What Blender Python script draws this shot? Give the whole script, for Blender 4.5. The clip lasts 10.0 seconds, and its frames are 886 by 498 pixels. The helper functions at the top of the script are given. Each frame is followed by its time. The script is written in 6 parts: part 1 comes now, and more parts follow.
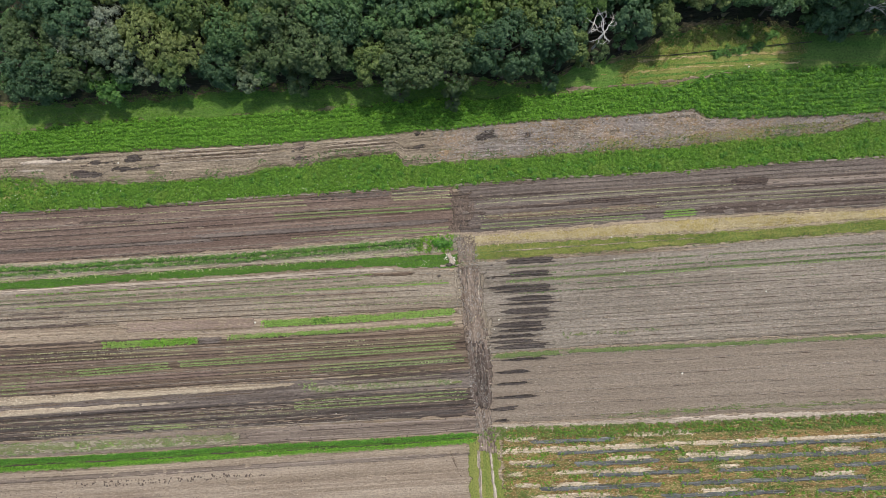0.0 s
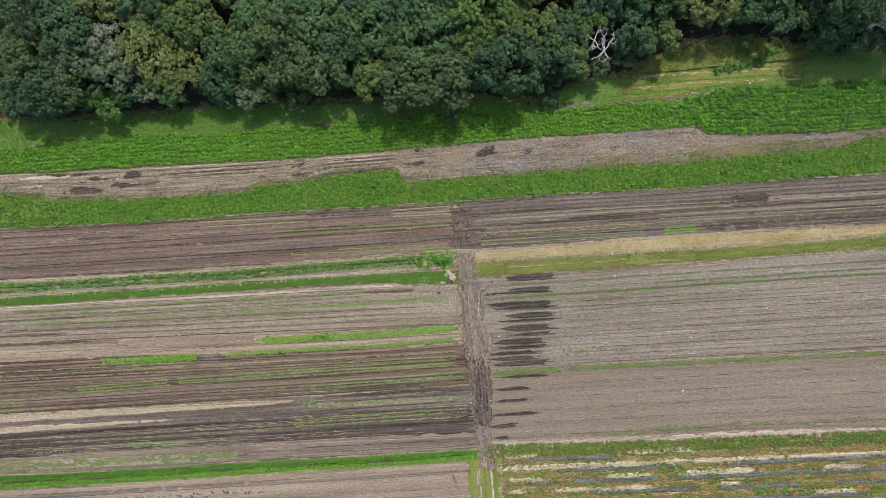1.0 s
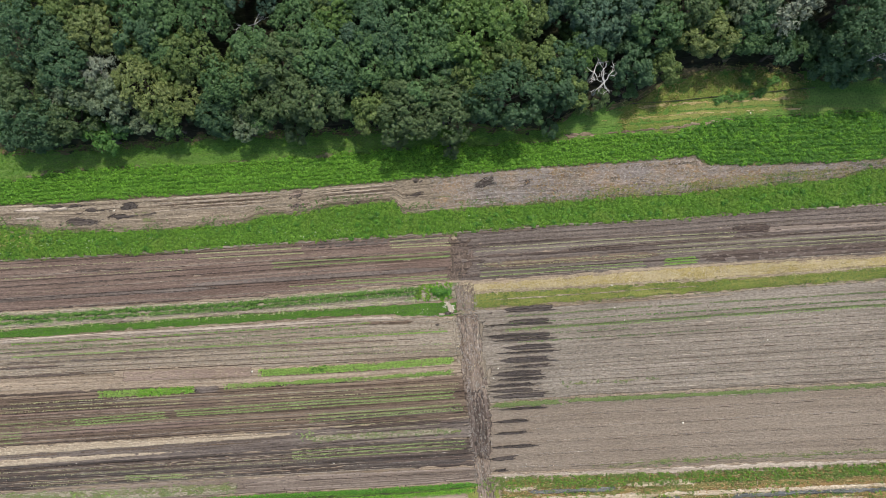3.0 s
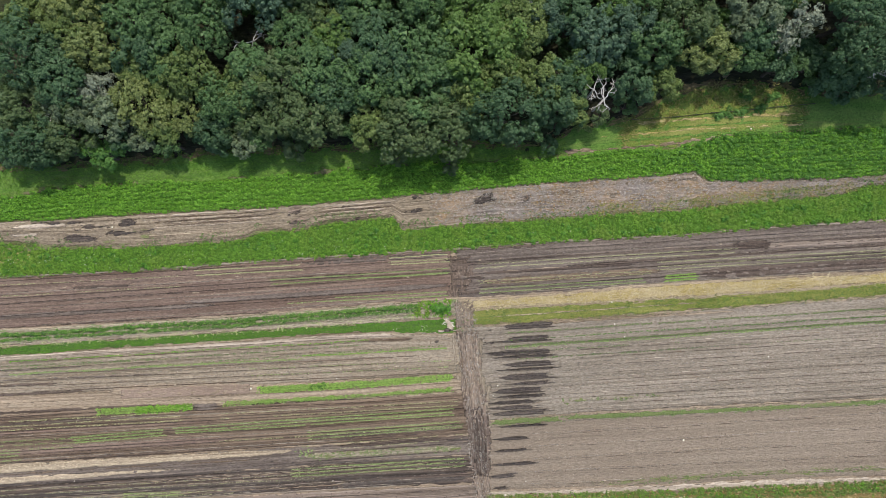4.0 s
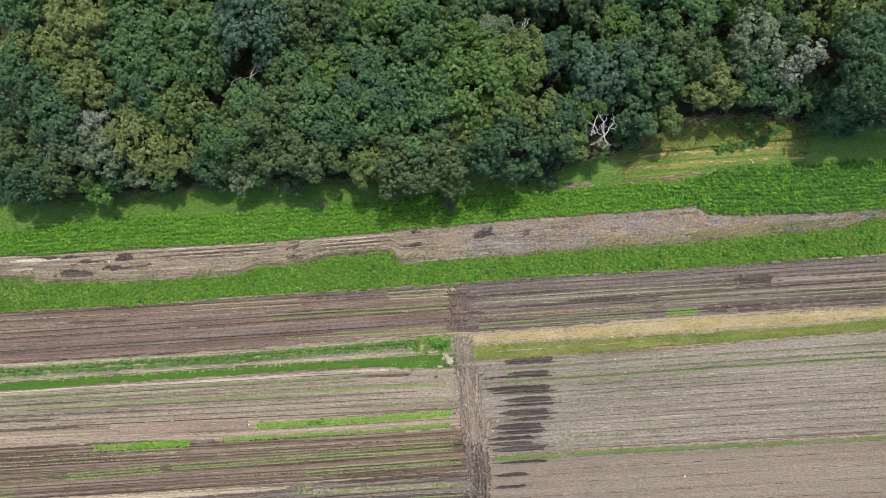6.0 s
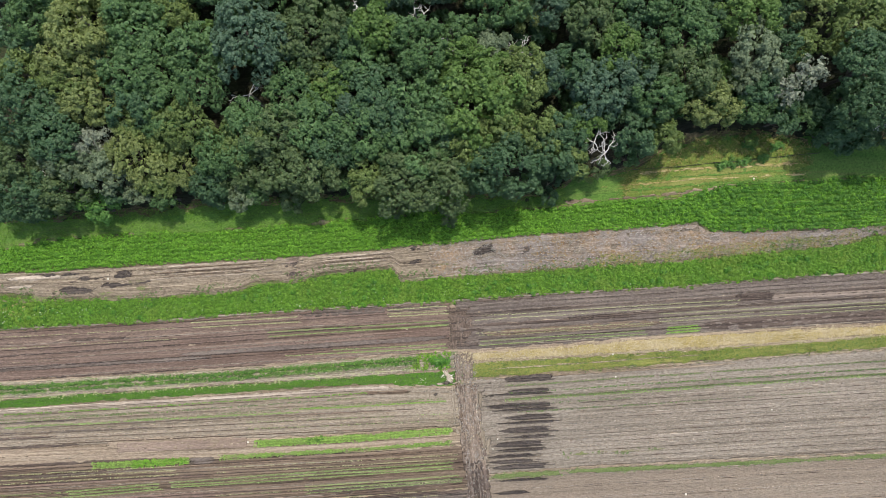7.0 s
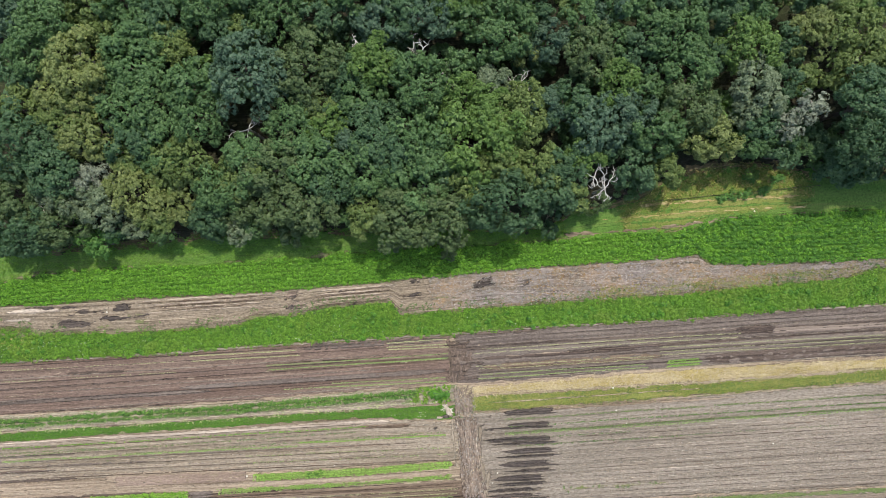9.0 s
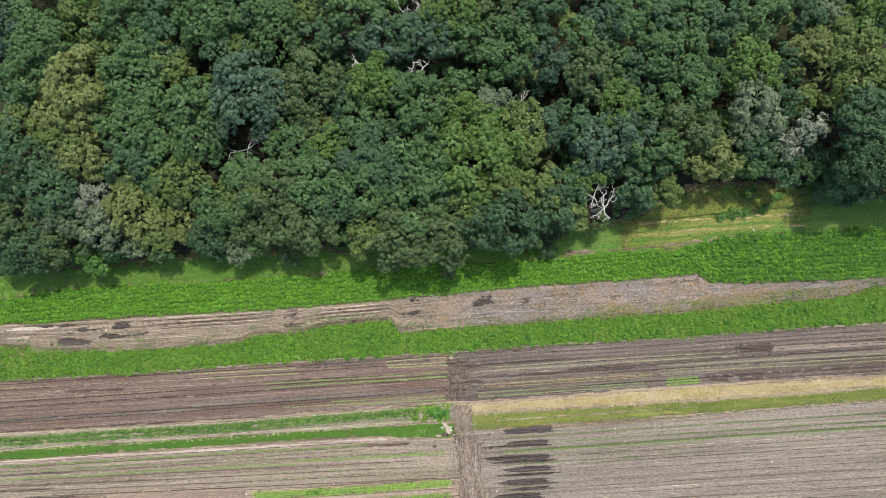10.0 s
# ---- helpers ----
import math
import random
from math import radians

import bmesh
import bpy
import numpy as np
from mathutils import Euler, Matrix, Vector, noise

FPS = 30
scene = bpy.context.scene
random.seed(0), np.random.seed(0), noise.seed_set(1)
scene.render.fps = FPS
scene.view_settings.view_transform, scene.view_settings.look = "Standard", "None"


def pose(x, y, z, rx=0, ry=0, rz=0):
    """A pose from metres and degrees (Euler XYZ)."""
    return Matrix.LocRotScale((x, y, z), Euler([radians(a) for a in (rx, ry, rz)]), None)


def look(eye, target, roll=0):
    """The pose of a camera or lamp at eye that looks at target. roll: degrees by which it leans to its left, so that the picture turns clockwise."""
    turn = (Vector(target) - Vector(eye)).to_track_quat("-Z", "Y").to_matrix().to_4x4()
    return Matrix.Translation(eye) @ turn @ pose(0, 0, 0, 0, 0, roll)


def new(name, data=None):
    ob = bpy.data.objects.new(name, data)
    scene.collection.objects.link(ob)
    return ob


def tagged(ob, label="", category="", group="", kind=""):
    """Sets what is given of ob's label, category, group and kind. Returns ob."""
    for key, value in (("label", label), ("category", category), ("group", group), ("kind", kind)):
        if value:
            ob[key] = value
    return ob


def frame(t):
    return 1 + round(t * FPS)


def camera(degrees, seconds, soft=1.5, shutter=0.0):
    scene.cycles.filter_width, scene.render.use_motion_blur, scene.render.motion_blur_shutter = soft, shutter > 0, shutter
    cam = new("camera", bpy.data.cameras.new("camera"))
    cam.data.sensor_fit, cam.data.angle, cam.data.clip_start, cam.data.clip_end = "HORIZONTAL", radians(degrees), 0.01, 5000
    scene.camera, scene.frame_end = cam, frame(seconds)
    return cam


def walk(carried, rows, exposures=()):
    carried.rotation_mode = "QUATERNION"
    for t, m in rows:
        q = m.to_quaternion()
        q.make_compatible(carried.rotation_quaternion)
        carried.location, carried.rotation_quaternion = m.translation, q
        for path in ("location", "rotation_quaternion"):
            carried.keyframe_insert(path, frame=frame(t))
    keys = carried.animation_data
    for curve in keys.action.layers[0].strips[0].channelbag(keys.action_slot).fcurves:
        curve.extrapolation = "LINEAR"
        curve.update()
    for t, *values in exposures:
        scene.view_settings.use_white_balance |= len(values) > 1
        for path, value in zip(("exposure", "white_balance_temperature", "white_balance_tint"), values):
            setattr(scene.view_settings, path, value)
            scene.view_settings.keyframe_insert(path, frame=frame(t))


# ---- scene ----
cam = camera(73.631, 10.0, 0.78)
PATH = [
    (0, -1.202, 0.852, 83.434, 0.647, -0.111, -1.664),
    (0.5, -1.143, 2.021, 83.344, 0.672, -0.083, -1.635),
    (1, -1.068, 3.154, 83.250, 0.669, -0.063, -1.627),
    (1.5, -0.984, 4.275, 83.149, 0.650, -0.051, -1.633),
    (2, -0.897, 5.399, 83.038, 0.624, -0.045, -1.645),
    (2.5, -0.808, 6.535, 82.917, 0.596, -0.042, -1.660),
    (4, -0.548, 10.032, 82.498, 0.553, -0.038, -1.699),
    (4.5, -0.464, 11.214, 82.346, 0.557, -0.030, -1.709),
    (5, -0.379, 12.393, 82.194, 0.571, -0.017, -1.717),
    (5.5, -0.292, 13.562, 82.044, 0.592, 0.002, -1.725),
    (7, -0.018, 16.956, 81.654, 0.684, 0.093, -1.755),
    (7.5, 0.075, 18.048, 81.558, 0.716, 0.128, -1.768),
    (8, 0.164, 19.130, 81.487, 0.745, 0.159, -1.780),
    (8.5, 0.244, 20.219, 81.444, 0.770, 0.181, -1.789),
    (9, 0.306, 21.338, 81.433, 0.789, 0.185, -1.790),
    (9.5, 0.342, 22.519, 81.458, 0.805, 0.163, -1.777),
    (10, 0.339, 23.803, 81.520, 0.817, 0.103, -1.742),
]
walk(cam, [(t, pose(x, y, z, rx, ry, rz)) for t, x, y, z, rx, ry, rz in PATH], [(0, 0.16), (5, 0.38), (10, 0.53)])

# ---- sky and sun ----
SUN_UP, SUN_FROM = 62.0, 17.0          # degrees above the horizon, and east of north
world = bpy.data.worlds.new("sky")
scene.world = world
world.use_nodes = True
wn = world.node_tree
sky = wn.nodes.new("ShaderNodeTexSky")
sky.sky_type, sky.sun_disc = "NISHITA", False
sky.sun_elevation, sky.sun_rotation = radians(SUN_UP), radians(SUN_FROM)
sky.air_density, sky.dust_density = 1.0, 2.5
wn.links.new(sky.outputs[0], wn.nodes["Background"].inputs[0])
wn.nodes["Background"].inputs[1].default_value = 0.175
lamp = bpy.data.lights.new("sun", "SUN")
lamp.energy, lamp.angle, lamp.color = 2.55, radians(1.2), (1.0, 0.95, 0.85)
sun = new("sun", lamp)
sun.matrix_world = look((30 * math.sin(radians(SUN_FROM)), 30 * math.cos(radians(SUN_FROM)), 30 * math.tan(radians(SUN_UP)) + 60), (0, 0, 60))


# ---- materials ----
def material(name, rough=0.9, gloss=0.3):
    m = bpy.data.materials.new(name)
    m.use_nodes = True
    b = m.node_tree.nodes["Principled BSDF"]
    b.inputs["Roughness"].default_value = rough
    b.inputs["Specular IOR Level"].default_value = gloss
    return m, m.node_tree, b


def node(nt, kind, **values):
    n = nt.nodes.new(kind)
    for key, value in values.items():
        n.inputs[key].default_value = value
    return n


def noise_of(nt, vector, scale, detail=3.0, rough=0.55):
    n = node(nt, "ShaderNodeTexNoise", Scale=scale, Detail=detail, Roughness=rough)
    nt.links.new(vector, n.inputs["Vector"])
    return n.outputs["Fac"]


def stretched(nt, vector, sx, sy):
    n = nt.nodes.new("ShaderNodeVectorMath")
    n.operation = "MULTIPLY"
    n.inputs[1].default_value = (sx, sy, 1)
    nt.links.new(vector, n.inputs[0])
    return n.outputs[0]


def span(nt, value, low, high, to_low=0.0, to_high=1.0):
    n = node(nt, "ShaderNodeMapRange")
    for k, v in zip(("From Min", "From Max", "To Min", "To Max"), (low, high, to_low, to_high)):
        n.inputs[k].default_value = v
    nt.links.new(value, n.inputs["Value"])
    return n.outputs["Result"]


def blend(nt, fac, a, b, kind="MIX"):
    n = nt.nodes.new("ShaderNodeMix")
    n.data_type, n.blend_type = "RGBA", kind
    for socket, v in ((n.inputs[0], fac), (n.inputs[6], a), (n.inputs[7], b)):
        if isinstance(v, (int, float)):
            socket.default_value = v
        elif isinstance(v, tuple):
            socket.default_value = (*v, 1)
        else:
            nt.links.new(v, socket)
    return n.outputs[2]


def joint(nt, a, b):
    n = nt.nodes.new("ShaderNodeMath")
    n.operation = "MULTIPLY"
    nt.links.new(a, n.inputs[0])
    nt.links.new(b, n.inputs[1])
    return n.outputs[0]


def relief(nt, b, height, strength, distance):
    n = node(nt, "ShaderNodeBump", Strength=strength, Distance=distance)
    nt.links.new(height, n.inputs["Height"])
    nt.links.new(n.outputs["Normal"], b.inputs["Normal"])


def crumbling(nt, b, uv, ragged, fray=(0.45, 2.9)):
    """Lets a strip of ground fray out at its edges, where the soil beneath shows through."""
    rim = nt.nodes.new("ShaderNodeUVMap")
    rim.uv_map = "rim"
    split = nt.nodes.new("ShaderNodeSeparateXYZ")
    nt.links.new(rim.outputs[0], split.inputs[0])
    n = noise_of(nt, stretched(nt, uv, *fray), 1.0, 4, 0.7)
    add = nt.nodes.new("ShaderNodeMath")
    add.operation = "ADD"
    nt.links.new(split.outputs[0], add.inputs[0])
    nt.links.new(span(nt, n, 0.3, 0.7, -0.75 * ragged, 0.25 * ragged), add.inputs[1])
    nt.links.new(span(nt, add.outputs[0], -0.02, 0.10), b.inputs["Alpha"])


def soil(name, dark, light, speck=(0.5, 0.43, 0.33), specks=0.64, streak=1.0, tint=None, along=0.035, rough=0.95, green=None, greens=0.6, lines=0.0, ragged=0.35, clods=1.0, fray=(0.45, 2.9), furrows=1.0):
    """Worked earth: streaks and drilled lines that run with the rows, damp blotches, clods, bits of straw."""
    m, nt, b = material(name, rough, 0.2)
    row = nt.nodes.new("ShaderNodeUVMap")
    row.uv_map = "row"
    uv = row.outputs[0]
    broad = noise_of(nt, stretched(nt, uv, along, 0.55 * streak), 1.0, 3, 0.55)
    furrow = noise_of(nt, stretched(nt, uv, along * 0.55, 2.1 * streak), 1.0, 2, 0.5)
    line = noise_of(nt, stretched(nt, uv, along * 0.6, 3.4 * streak), 1.7, 1, 0.5)
    broken = span(nt, noise_of(nt, stretched(nt, uv, 0.16, 1.6), 1.0, 4, 0.7), 0.30, 0.52)
    patch = noise_of(nt, uv, 0.16, 4, 0.6)
    grain = noise_of(nt, stretched(nt, uv, 0.45, 1.0), 4.4, 4, 0.7)
    clump = noise_of(nt, stretched(nt, uv, 0.45, 1.0), 1.6, 3, 0.6)
    c = blend(nt, span(nt, broad, 0.38, 0.62), dark, light)
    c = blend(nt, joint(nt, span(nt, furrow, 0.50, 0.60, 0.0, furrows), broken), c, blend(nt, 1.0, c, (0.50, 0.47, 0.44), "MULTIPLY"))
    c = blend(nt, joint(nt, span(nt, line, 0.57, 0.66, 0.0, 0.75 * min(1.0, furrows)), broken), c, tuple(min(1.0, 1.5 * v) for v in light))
    if lines:
        cut = nt.nodes.new("ShaderNodeSeparateXYZ")
        nt.links.new(stretched(nt, uv, 1.0, 1.0 / lines), cut.inputs[0])
        saw = nt.nodes.new("ShaderNodeMath")
        saw.operation = "PINGPONG"
        saw.inputs[1].default_value = 0.5
        nt.links.new(cut.outputs[1], saw.inputs[0])
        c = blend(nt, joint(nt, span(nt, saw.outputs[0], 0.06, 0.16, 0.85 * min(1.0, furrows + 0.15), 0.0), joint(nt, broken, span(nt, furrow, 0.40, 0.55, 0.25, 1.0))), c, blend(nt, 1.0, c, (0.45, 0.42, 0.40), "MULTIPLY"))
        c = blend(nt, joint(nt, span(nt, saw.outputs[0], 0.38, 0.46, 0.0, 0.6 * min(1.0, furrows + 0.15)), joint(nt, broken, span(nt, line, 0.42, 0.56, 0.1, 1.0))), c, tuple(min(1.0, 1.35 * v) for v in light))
    if tint:
        c = blend(nt, span(nt, patch, 0.45, 0.65, 0.0, 0.7), c, tint)
    else:
        c = blend(nt, span(nt, patch, 0.4, 0.7, 0.0, 0.45), c, light)
    c = blend(nt, span(nt, clump, 0.40, 0.52, 0.16 * clods, 0.0), c, tuple(0.6 * v for v in dark))
    c = blend(nt, span(nt, grain, 0.38, 0.52, 0.38 * clods, 0.0), c, tuple(0.45 * v for v in dark))
    c = blend(nt, span(nt, grain, 0.54, 0.66, 0.0, 0.28 * clods), c, tuple(min(1.0, 1.4 * v) for v in light))
    if green:
        g = noise_of(nt, stretched(nt, uv, 0.35, 1.0), 1.3, 5, 0.75)
        c = blend(nt, span(nt, g, greens, greens + 0.08, 0.0, 0.75), c, green)
    bits = noise_of(nt, stretched(nt, uv, 0.5, 1.0), 6.5, 3, 0.7)
    c = blend(nt, span(nt, bits, specks, specks + 0.05, 0.0, 0.8), c, speck)
    nt.links.new(c, b.inputs["Base Color"])
    relief(nt, b, grain, 1.0, 0.25)
    if ragged:
        crumbling(nt, b, uv, ragged, fray)
    return m


def leafy(name, deep, bright, dry=None, dryness=0.9, rough=0.55, gloss=0.35, wander=0.3, patches=None, glow=0.0):
    """Foliage whose leaves differ one by one, and plant by plant."""
    m, nt, b = material(name, rough, gloss)
    geo = nt.nodes.new("ShaderNodeNewGeometry")
    one = geo.outputs["Random Per Island"]
    each = nt.nodes.new("ShaderNodeObjectInfo").outputs["Random"]
    where = noise_of(nt, geo.outputs["Position"], wander, 3, 0.6)
    c = blend(nt, span(nt, one, 0.0, 1.0), deep, bright)
    c = blend(nt, span(nt, where, 0.35, 0.65, 0.0, 0.6), c, blend(nt, 1.0, c, (0.70, 0.74, 0.66), "MULTIPLY"))
    c = blend(nt, span(nt, each, 0.0, 1.0, 0.0, 1.0), c, blend(nt, 1.0, c, (0.80, 0.83, 0.80), "MULTIPLY"))
    if patches:
        spread = noise_of(nt, geo.outputs["Position"], 0.22, 4, 0.65)
        c = blend(nt, span(nt, spread, 0.46, 0.62, 0.0, 0.75), c, blend(nt, span(nt, one, 0.0, 1.0), tuple(0.5 * v for v in patches), patches))
    if dry:
        c = blend(nt, span(nt, one, dryness, dryness + 0.02), c, dry)
    nt.links.new(c, b.inputs["Base Color"])
    if glow:      # light that shines through the leaf blade
        through_leaf = nt.nodes.new("ShaderNodeBsdfTranslucent")
        nt.links.new(blend(nt, 1.0, c, (1.25, 1.3, 0.7), "MULTIPLY"), through_leaf.inputs["Color"])
        mixer = nt.nodes.new("ShaderNodeMixShader")
        mixer.inputs[0].default_value = glow
        nt.links.new(b.outputs[0], mixer.inputs[1])
        nt.links.new(through_leaf.outputs[0], mixer.inputs[2])
        nt.links.new(mixer.outputs[0], nt.nodes["Material Output"].inputs["Surface"])
    return m


def turf(name, deep, bright, bare, bareness=0.62, sx=0.25, ragged=0.6):
    """Mown or trodden grass seen from above, with worn places along the way of the mower."""
    m, nt, b = material(name, 0.9, 0.2)
    row = nt.nodes.new("ShaderNodeUVMap")
    row.uv_map = "row"
    uv = row.outputs[0]
    tuft = noise_of(nt, uv, 4.0, 5, 0.75)
    lane = noise_of(nt, stretched(nt, uv, 0.05, 0.9), 1.0, 4, 0.6)
    worn = noise_of(nt, stretched(nt, uv, sx, 1.0), 0.5, 5, 0.65)
    blot = noise_of(nt, uv, 0.8, 4, 0.65)
    c = blend(nt, span(nt, tuft, 0.38, 0.62), deep, bright)
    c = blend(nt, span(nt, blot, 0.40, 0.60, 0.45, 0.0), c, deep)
    c = blend(nt, span(nt, lane, 0.4, 0.65, 0.0, 0.5), c, blend(nt, 0.5, bright, bare))
    c = blend(nt, span(nt, worn, bareness - 0.06, bareness + 0.16, 0.0, 0.9), c, bare)
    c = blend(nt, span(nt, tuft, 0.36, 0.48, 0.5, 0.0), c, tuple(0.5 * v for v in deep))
    nt.links.new(c, b.inputs["Base Color"])
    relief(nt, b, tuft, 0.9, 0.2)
    if ragged:
        crumbling(nt, b, uv, ragged)
    return m


def barky(name, dark, light):
    m, nt, b = material(name, 0.85, 0.2)
    pos = nt.nodes.new("ShaderNodeNewGeometry").outputs["Position"]
    n = noise_of(nt, pos, 5.0, 5, 0.7)
    nt.links.new(blend(nt, span(nt, n, 0.3, 0.7), dark, light), b.inputs["Base Color"])
    relief(nt, b, n, 0.5, 0.05)
    return m


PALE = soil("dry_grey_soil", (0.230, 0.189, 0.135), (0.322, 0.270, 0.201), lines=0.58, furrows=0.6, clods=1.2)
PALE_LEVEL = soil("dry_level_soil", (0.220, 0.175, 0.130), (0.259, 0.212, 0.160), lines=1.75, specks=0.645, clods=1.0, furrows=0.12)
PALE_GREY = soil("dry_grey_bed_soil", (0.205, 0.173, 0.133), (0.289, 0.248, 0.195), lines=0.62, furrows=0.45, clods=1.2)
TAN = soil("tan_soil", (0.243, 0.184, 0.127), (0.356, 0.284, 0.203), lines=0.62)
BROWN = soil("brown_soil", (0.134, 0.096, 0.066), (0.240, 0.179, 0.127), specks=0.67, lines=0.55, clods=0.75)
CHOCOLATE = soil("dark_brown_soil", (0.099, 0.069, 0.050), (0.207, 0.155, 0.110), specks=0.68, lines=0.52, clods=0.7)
TRAMPLED = soil("trampled_dark_soil", (0.098, 0.071, 0.054), (0.190, 0.144, 0.110), specks=0.64, furrows=0.1, clods=1.6, ragged=0.5, along=0.5, fray=(0.9, 0.9))
# for moist beds, and for shade painted in furrows between leafy rows
MOIST_SHADE = soil("moist_shade_soil", (0.056, 0.043, 0.035), (0.118, 0.091, 0.074), specks=0.70, lines=0.5, clods=0.6)
SMOOTH = soil("smooth_bare_soil", (0.180, 0.140, 0.108), (0.252, 0.203, 0.162), specks=0.66, clods=0.6)
HARROW = soil("harrowed_soil", (0.245, 0.188, 0.134), (0.350, 0.283, 0.208), lines=0.9, clods=0.9, furrows=0.4)
RUSTY = soil("reddish_soil", (0.136, 0.092, 0.070), (0.228, 0.167, 0.131), specks=0.68, lines=0.58, furrows=0.6)
DARK = soil("dark_moist_soil", (0.070, 0.052, 0.042), (0.15, 0.115, 0.092), specks=0.69, lines=0.5, clods=0.75)
PURPLE = soil("grey_moist_soil", (0.101, 0.080, 0.066), (0.198, 0.163, 0.135), specks=0.68, lines=0.55, furrows=0.6)
WET = soil("wet_soil", (0.052, 0.043, 0.037), (0.104, 0.086, 0.073), specks=0.70, rough=0.85, ragged=0.16, lines=0.4, fray=(0.16, 3.2))
WET_MUD = soil("wet_lane_mud", (0.052, 0.043, 0.037), (0.115, 0.094, 0.078), specks=0.66, rough=0.8, ragged=0.55, lines=0.4, fray=(0.7, 2.2))
PINK = soil("pinkish_bare_soil", (0.235, 0.172, 0.130), (0.310, 0.235, 0.180), specks=0.66, clods=0.9, furrows=0.15, ragged=0.12)
STRAW = soil("straw_mulch", (0.285, 0.225, 0.150), (0.420, 0.340, 0.240), speck=(0.58, 0.49, 0.35), specks=0.56, streak=1.4)
PALE_EDGE = soil("bleached_soil", (0.33, 0.27, 0.205), (0.48, 0.405, 0.32), specks=0.6, ragged=0.25)
PALE_LINE = soil("pale_ridge_soil", (0.35, 0.29, 0.228), (0.49, 0.42, 0.335), specks=0.6, ragged=0.07)
RIDGE = soil("dried_lane_ridge", (0.34, 0.275, 0.20), (0.47, 0.39, 0.30), specks=0.6, ragged=0.15)
BROWN_LINE = soil("brown_furrow_soil", (0.105, 0.074, 0.054), (0.18, 0.13, 0.096), specks=0.69, ragged=0.09)
DARK_LINE = soil("dark_furrow_soil", (0.066, 0.049, 0.039), (0.120, 0.090, 0.071), specks=0.70, ragged=0.06, furrows=0.3)
CREST_LINE = soil("dry_crest_soil", (0.235, 0.195, 0.150), (0.320, 0.270, 0.212), specks=0.64, ragged=0.06, furrows=0.3)
CREAM = soil("cream_straw", (0.40, 0.315, 0.215), (0.58, 0.48, 0.35), speck=(0.66, 0.57, 0.42), specks=0.55, along=0.2, ragged=0.5)
RUST_SWATH = soil("rusty_dead_growth", (0.20, 0.125, 0.055), (0.33, 0.22, 0.10), speck=(0.5, 0.38, 0.2), specks=0.6, along=0.2, ragged=0.8, green=(0.10, 0.14, 0.03), greens=0.55)
MUD = soil("trodden_mud", (0.128, 0.096, 0.075), (0.255, 0.198, 0.152), speck=(0.38, 0.30, 0.22), specks=0.57, along=0.25, clods=1.2)
DIRT_LANE = soil("farm_lane_dirt", (0.154, 0.122, 0.086), (0.318, 0.260, 0.185), speck=(0.46, 0.39, 0.30), specks=0.61, streak=1.3, along=0.06, lines=0.52, clods=1.2)
STUBBLE = soil("grey_stubble", (0.17, 0.143, 0.122), (0.28, 0.240, 0.210), speck=(0.46, 0.41, 0.35), specks=0.57, tint=(0.34, 0.215, 0.095), along=0.2, clods=1.0)
WEEDY = soil("weedy_grey_soil", (0.20, 0.175, 0.12), (0.32, 0.28, 0.20), specks=0.57, green=(0.12, 0.19, 0.05), greens=0.53)
# forest litter, its colour darkened to carry the shade beneath the crowns
SHADE_LITTER = soil("leaf_litter", (0.026, 0.027, 0.016), (0.052, 0.048, 0.028), speck=(0.09, 0.08, 0.05), specks=0.64, along=0.5, tint=(0.045, 0.065, 0.022))
EDGE_LITTER = soil("edge_litter", (0.085, 0.068, 0.034), (0.19, 0.15, 0.075), speck=(0.36, 0.29, 0.16), specks=0.6, along=0.2, ragged=1.2, green=(0.07, 0.12, 0.022), greens=0.5)
WEEDBED = soil("weed_litter", (0.115, 0.098, 0.032), (0.235, 0.190, 0.072), speck=(0.55, 0.40, 0.22), specks=0.56, tint=(0.26, 0.15, 0.06), along=0.2, green=(0.06, 0.125, 0.02), greens=0.50)
PLASTIC = soil("weathered_mulch_film", (0.082, 0.086, 0.082), (0.160, 0.163, 0.155), speck=(0.45, 0.36, 0.24), specks=0.63, along=0.25, rough=0.8)
GRASS = turf("grass", (0.058, 0.134, 0.020), (0.136, 0.262, 0.046), (0.21, 0.20, 0.08), 0.64, 0.06)
LIME = turf("lime_growth", (0.10, 0.17, 0.035), (0.20, 0.29, 0.07), (0.25, 0.22, 0.12), 0.58, ragged=0.4)
THIN_GREEN = turf("thin_green_growth", (0.115, 0.14, 0.045), (0.19, 0.215, 0.08), (0.22, 0.185, 0.125), 0.52, ragged=1.5)
SOFT_GREEN = turf("soft_green_growth", (0.096, 0.138, 0.042), (0.165, 0.212, 0.074), (0.20, 0.18, 0.10), 0.62, ragged=0.3)
UNDERGROWTH = turf("low_green_growth", (0.045, 0.120, 0.012), (0.100, 0.225, 0.025), (0.11, 0.13, 0.04), 0.68)
DRY_GRASS = turf("dry_grass", (0.085, 0.135, 0.020), (0.175, 0.240, 0.045), (0.30, 0.27, 0.095), 0.58, 0.05)
GOLD_GRASS = turf("golden_grass", (0.26, 0.20, 0.06), (0.42, 0.34, 0.13), (0.50, 0.41, 0.24), 0.5)
OLIVE_GRASS = turf("olive_grass", (0.105, 0.143, 0.024), (0.202, 0.232, 0.055), (0.36, 0.31, 0.11), 0.60)
FIELD = turf("far_fields", (0.06, 0.09, 0.02), (0.16, 0.17, 0.06), (0.26, 0.21, 0.15), 0.5)
BARK = barky("bark", (0.05, 0.04, 0.03), (0.14, 0.12, 0.10))
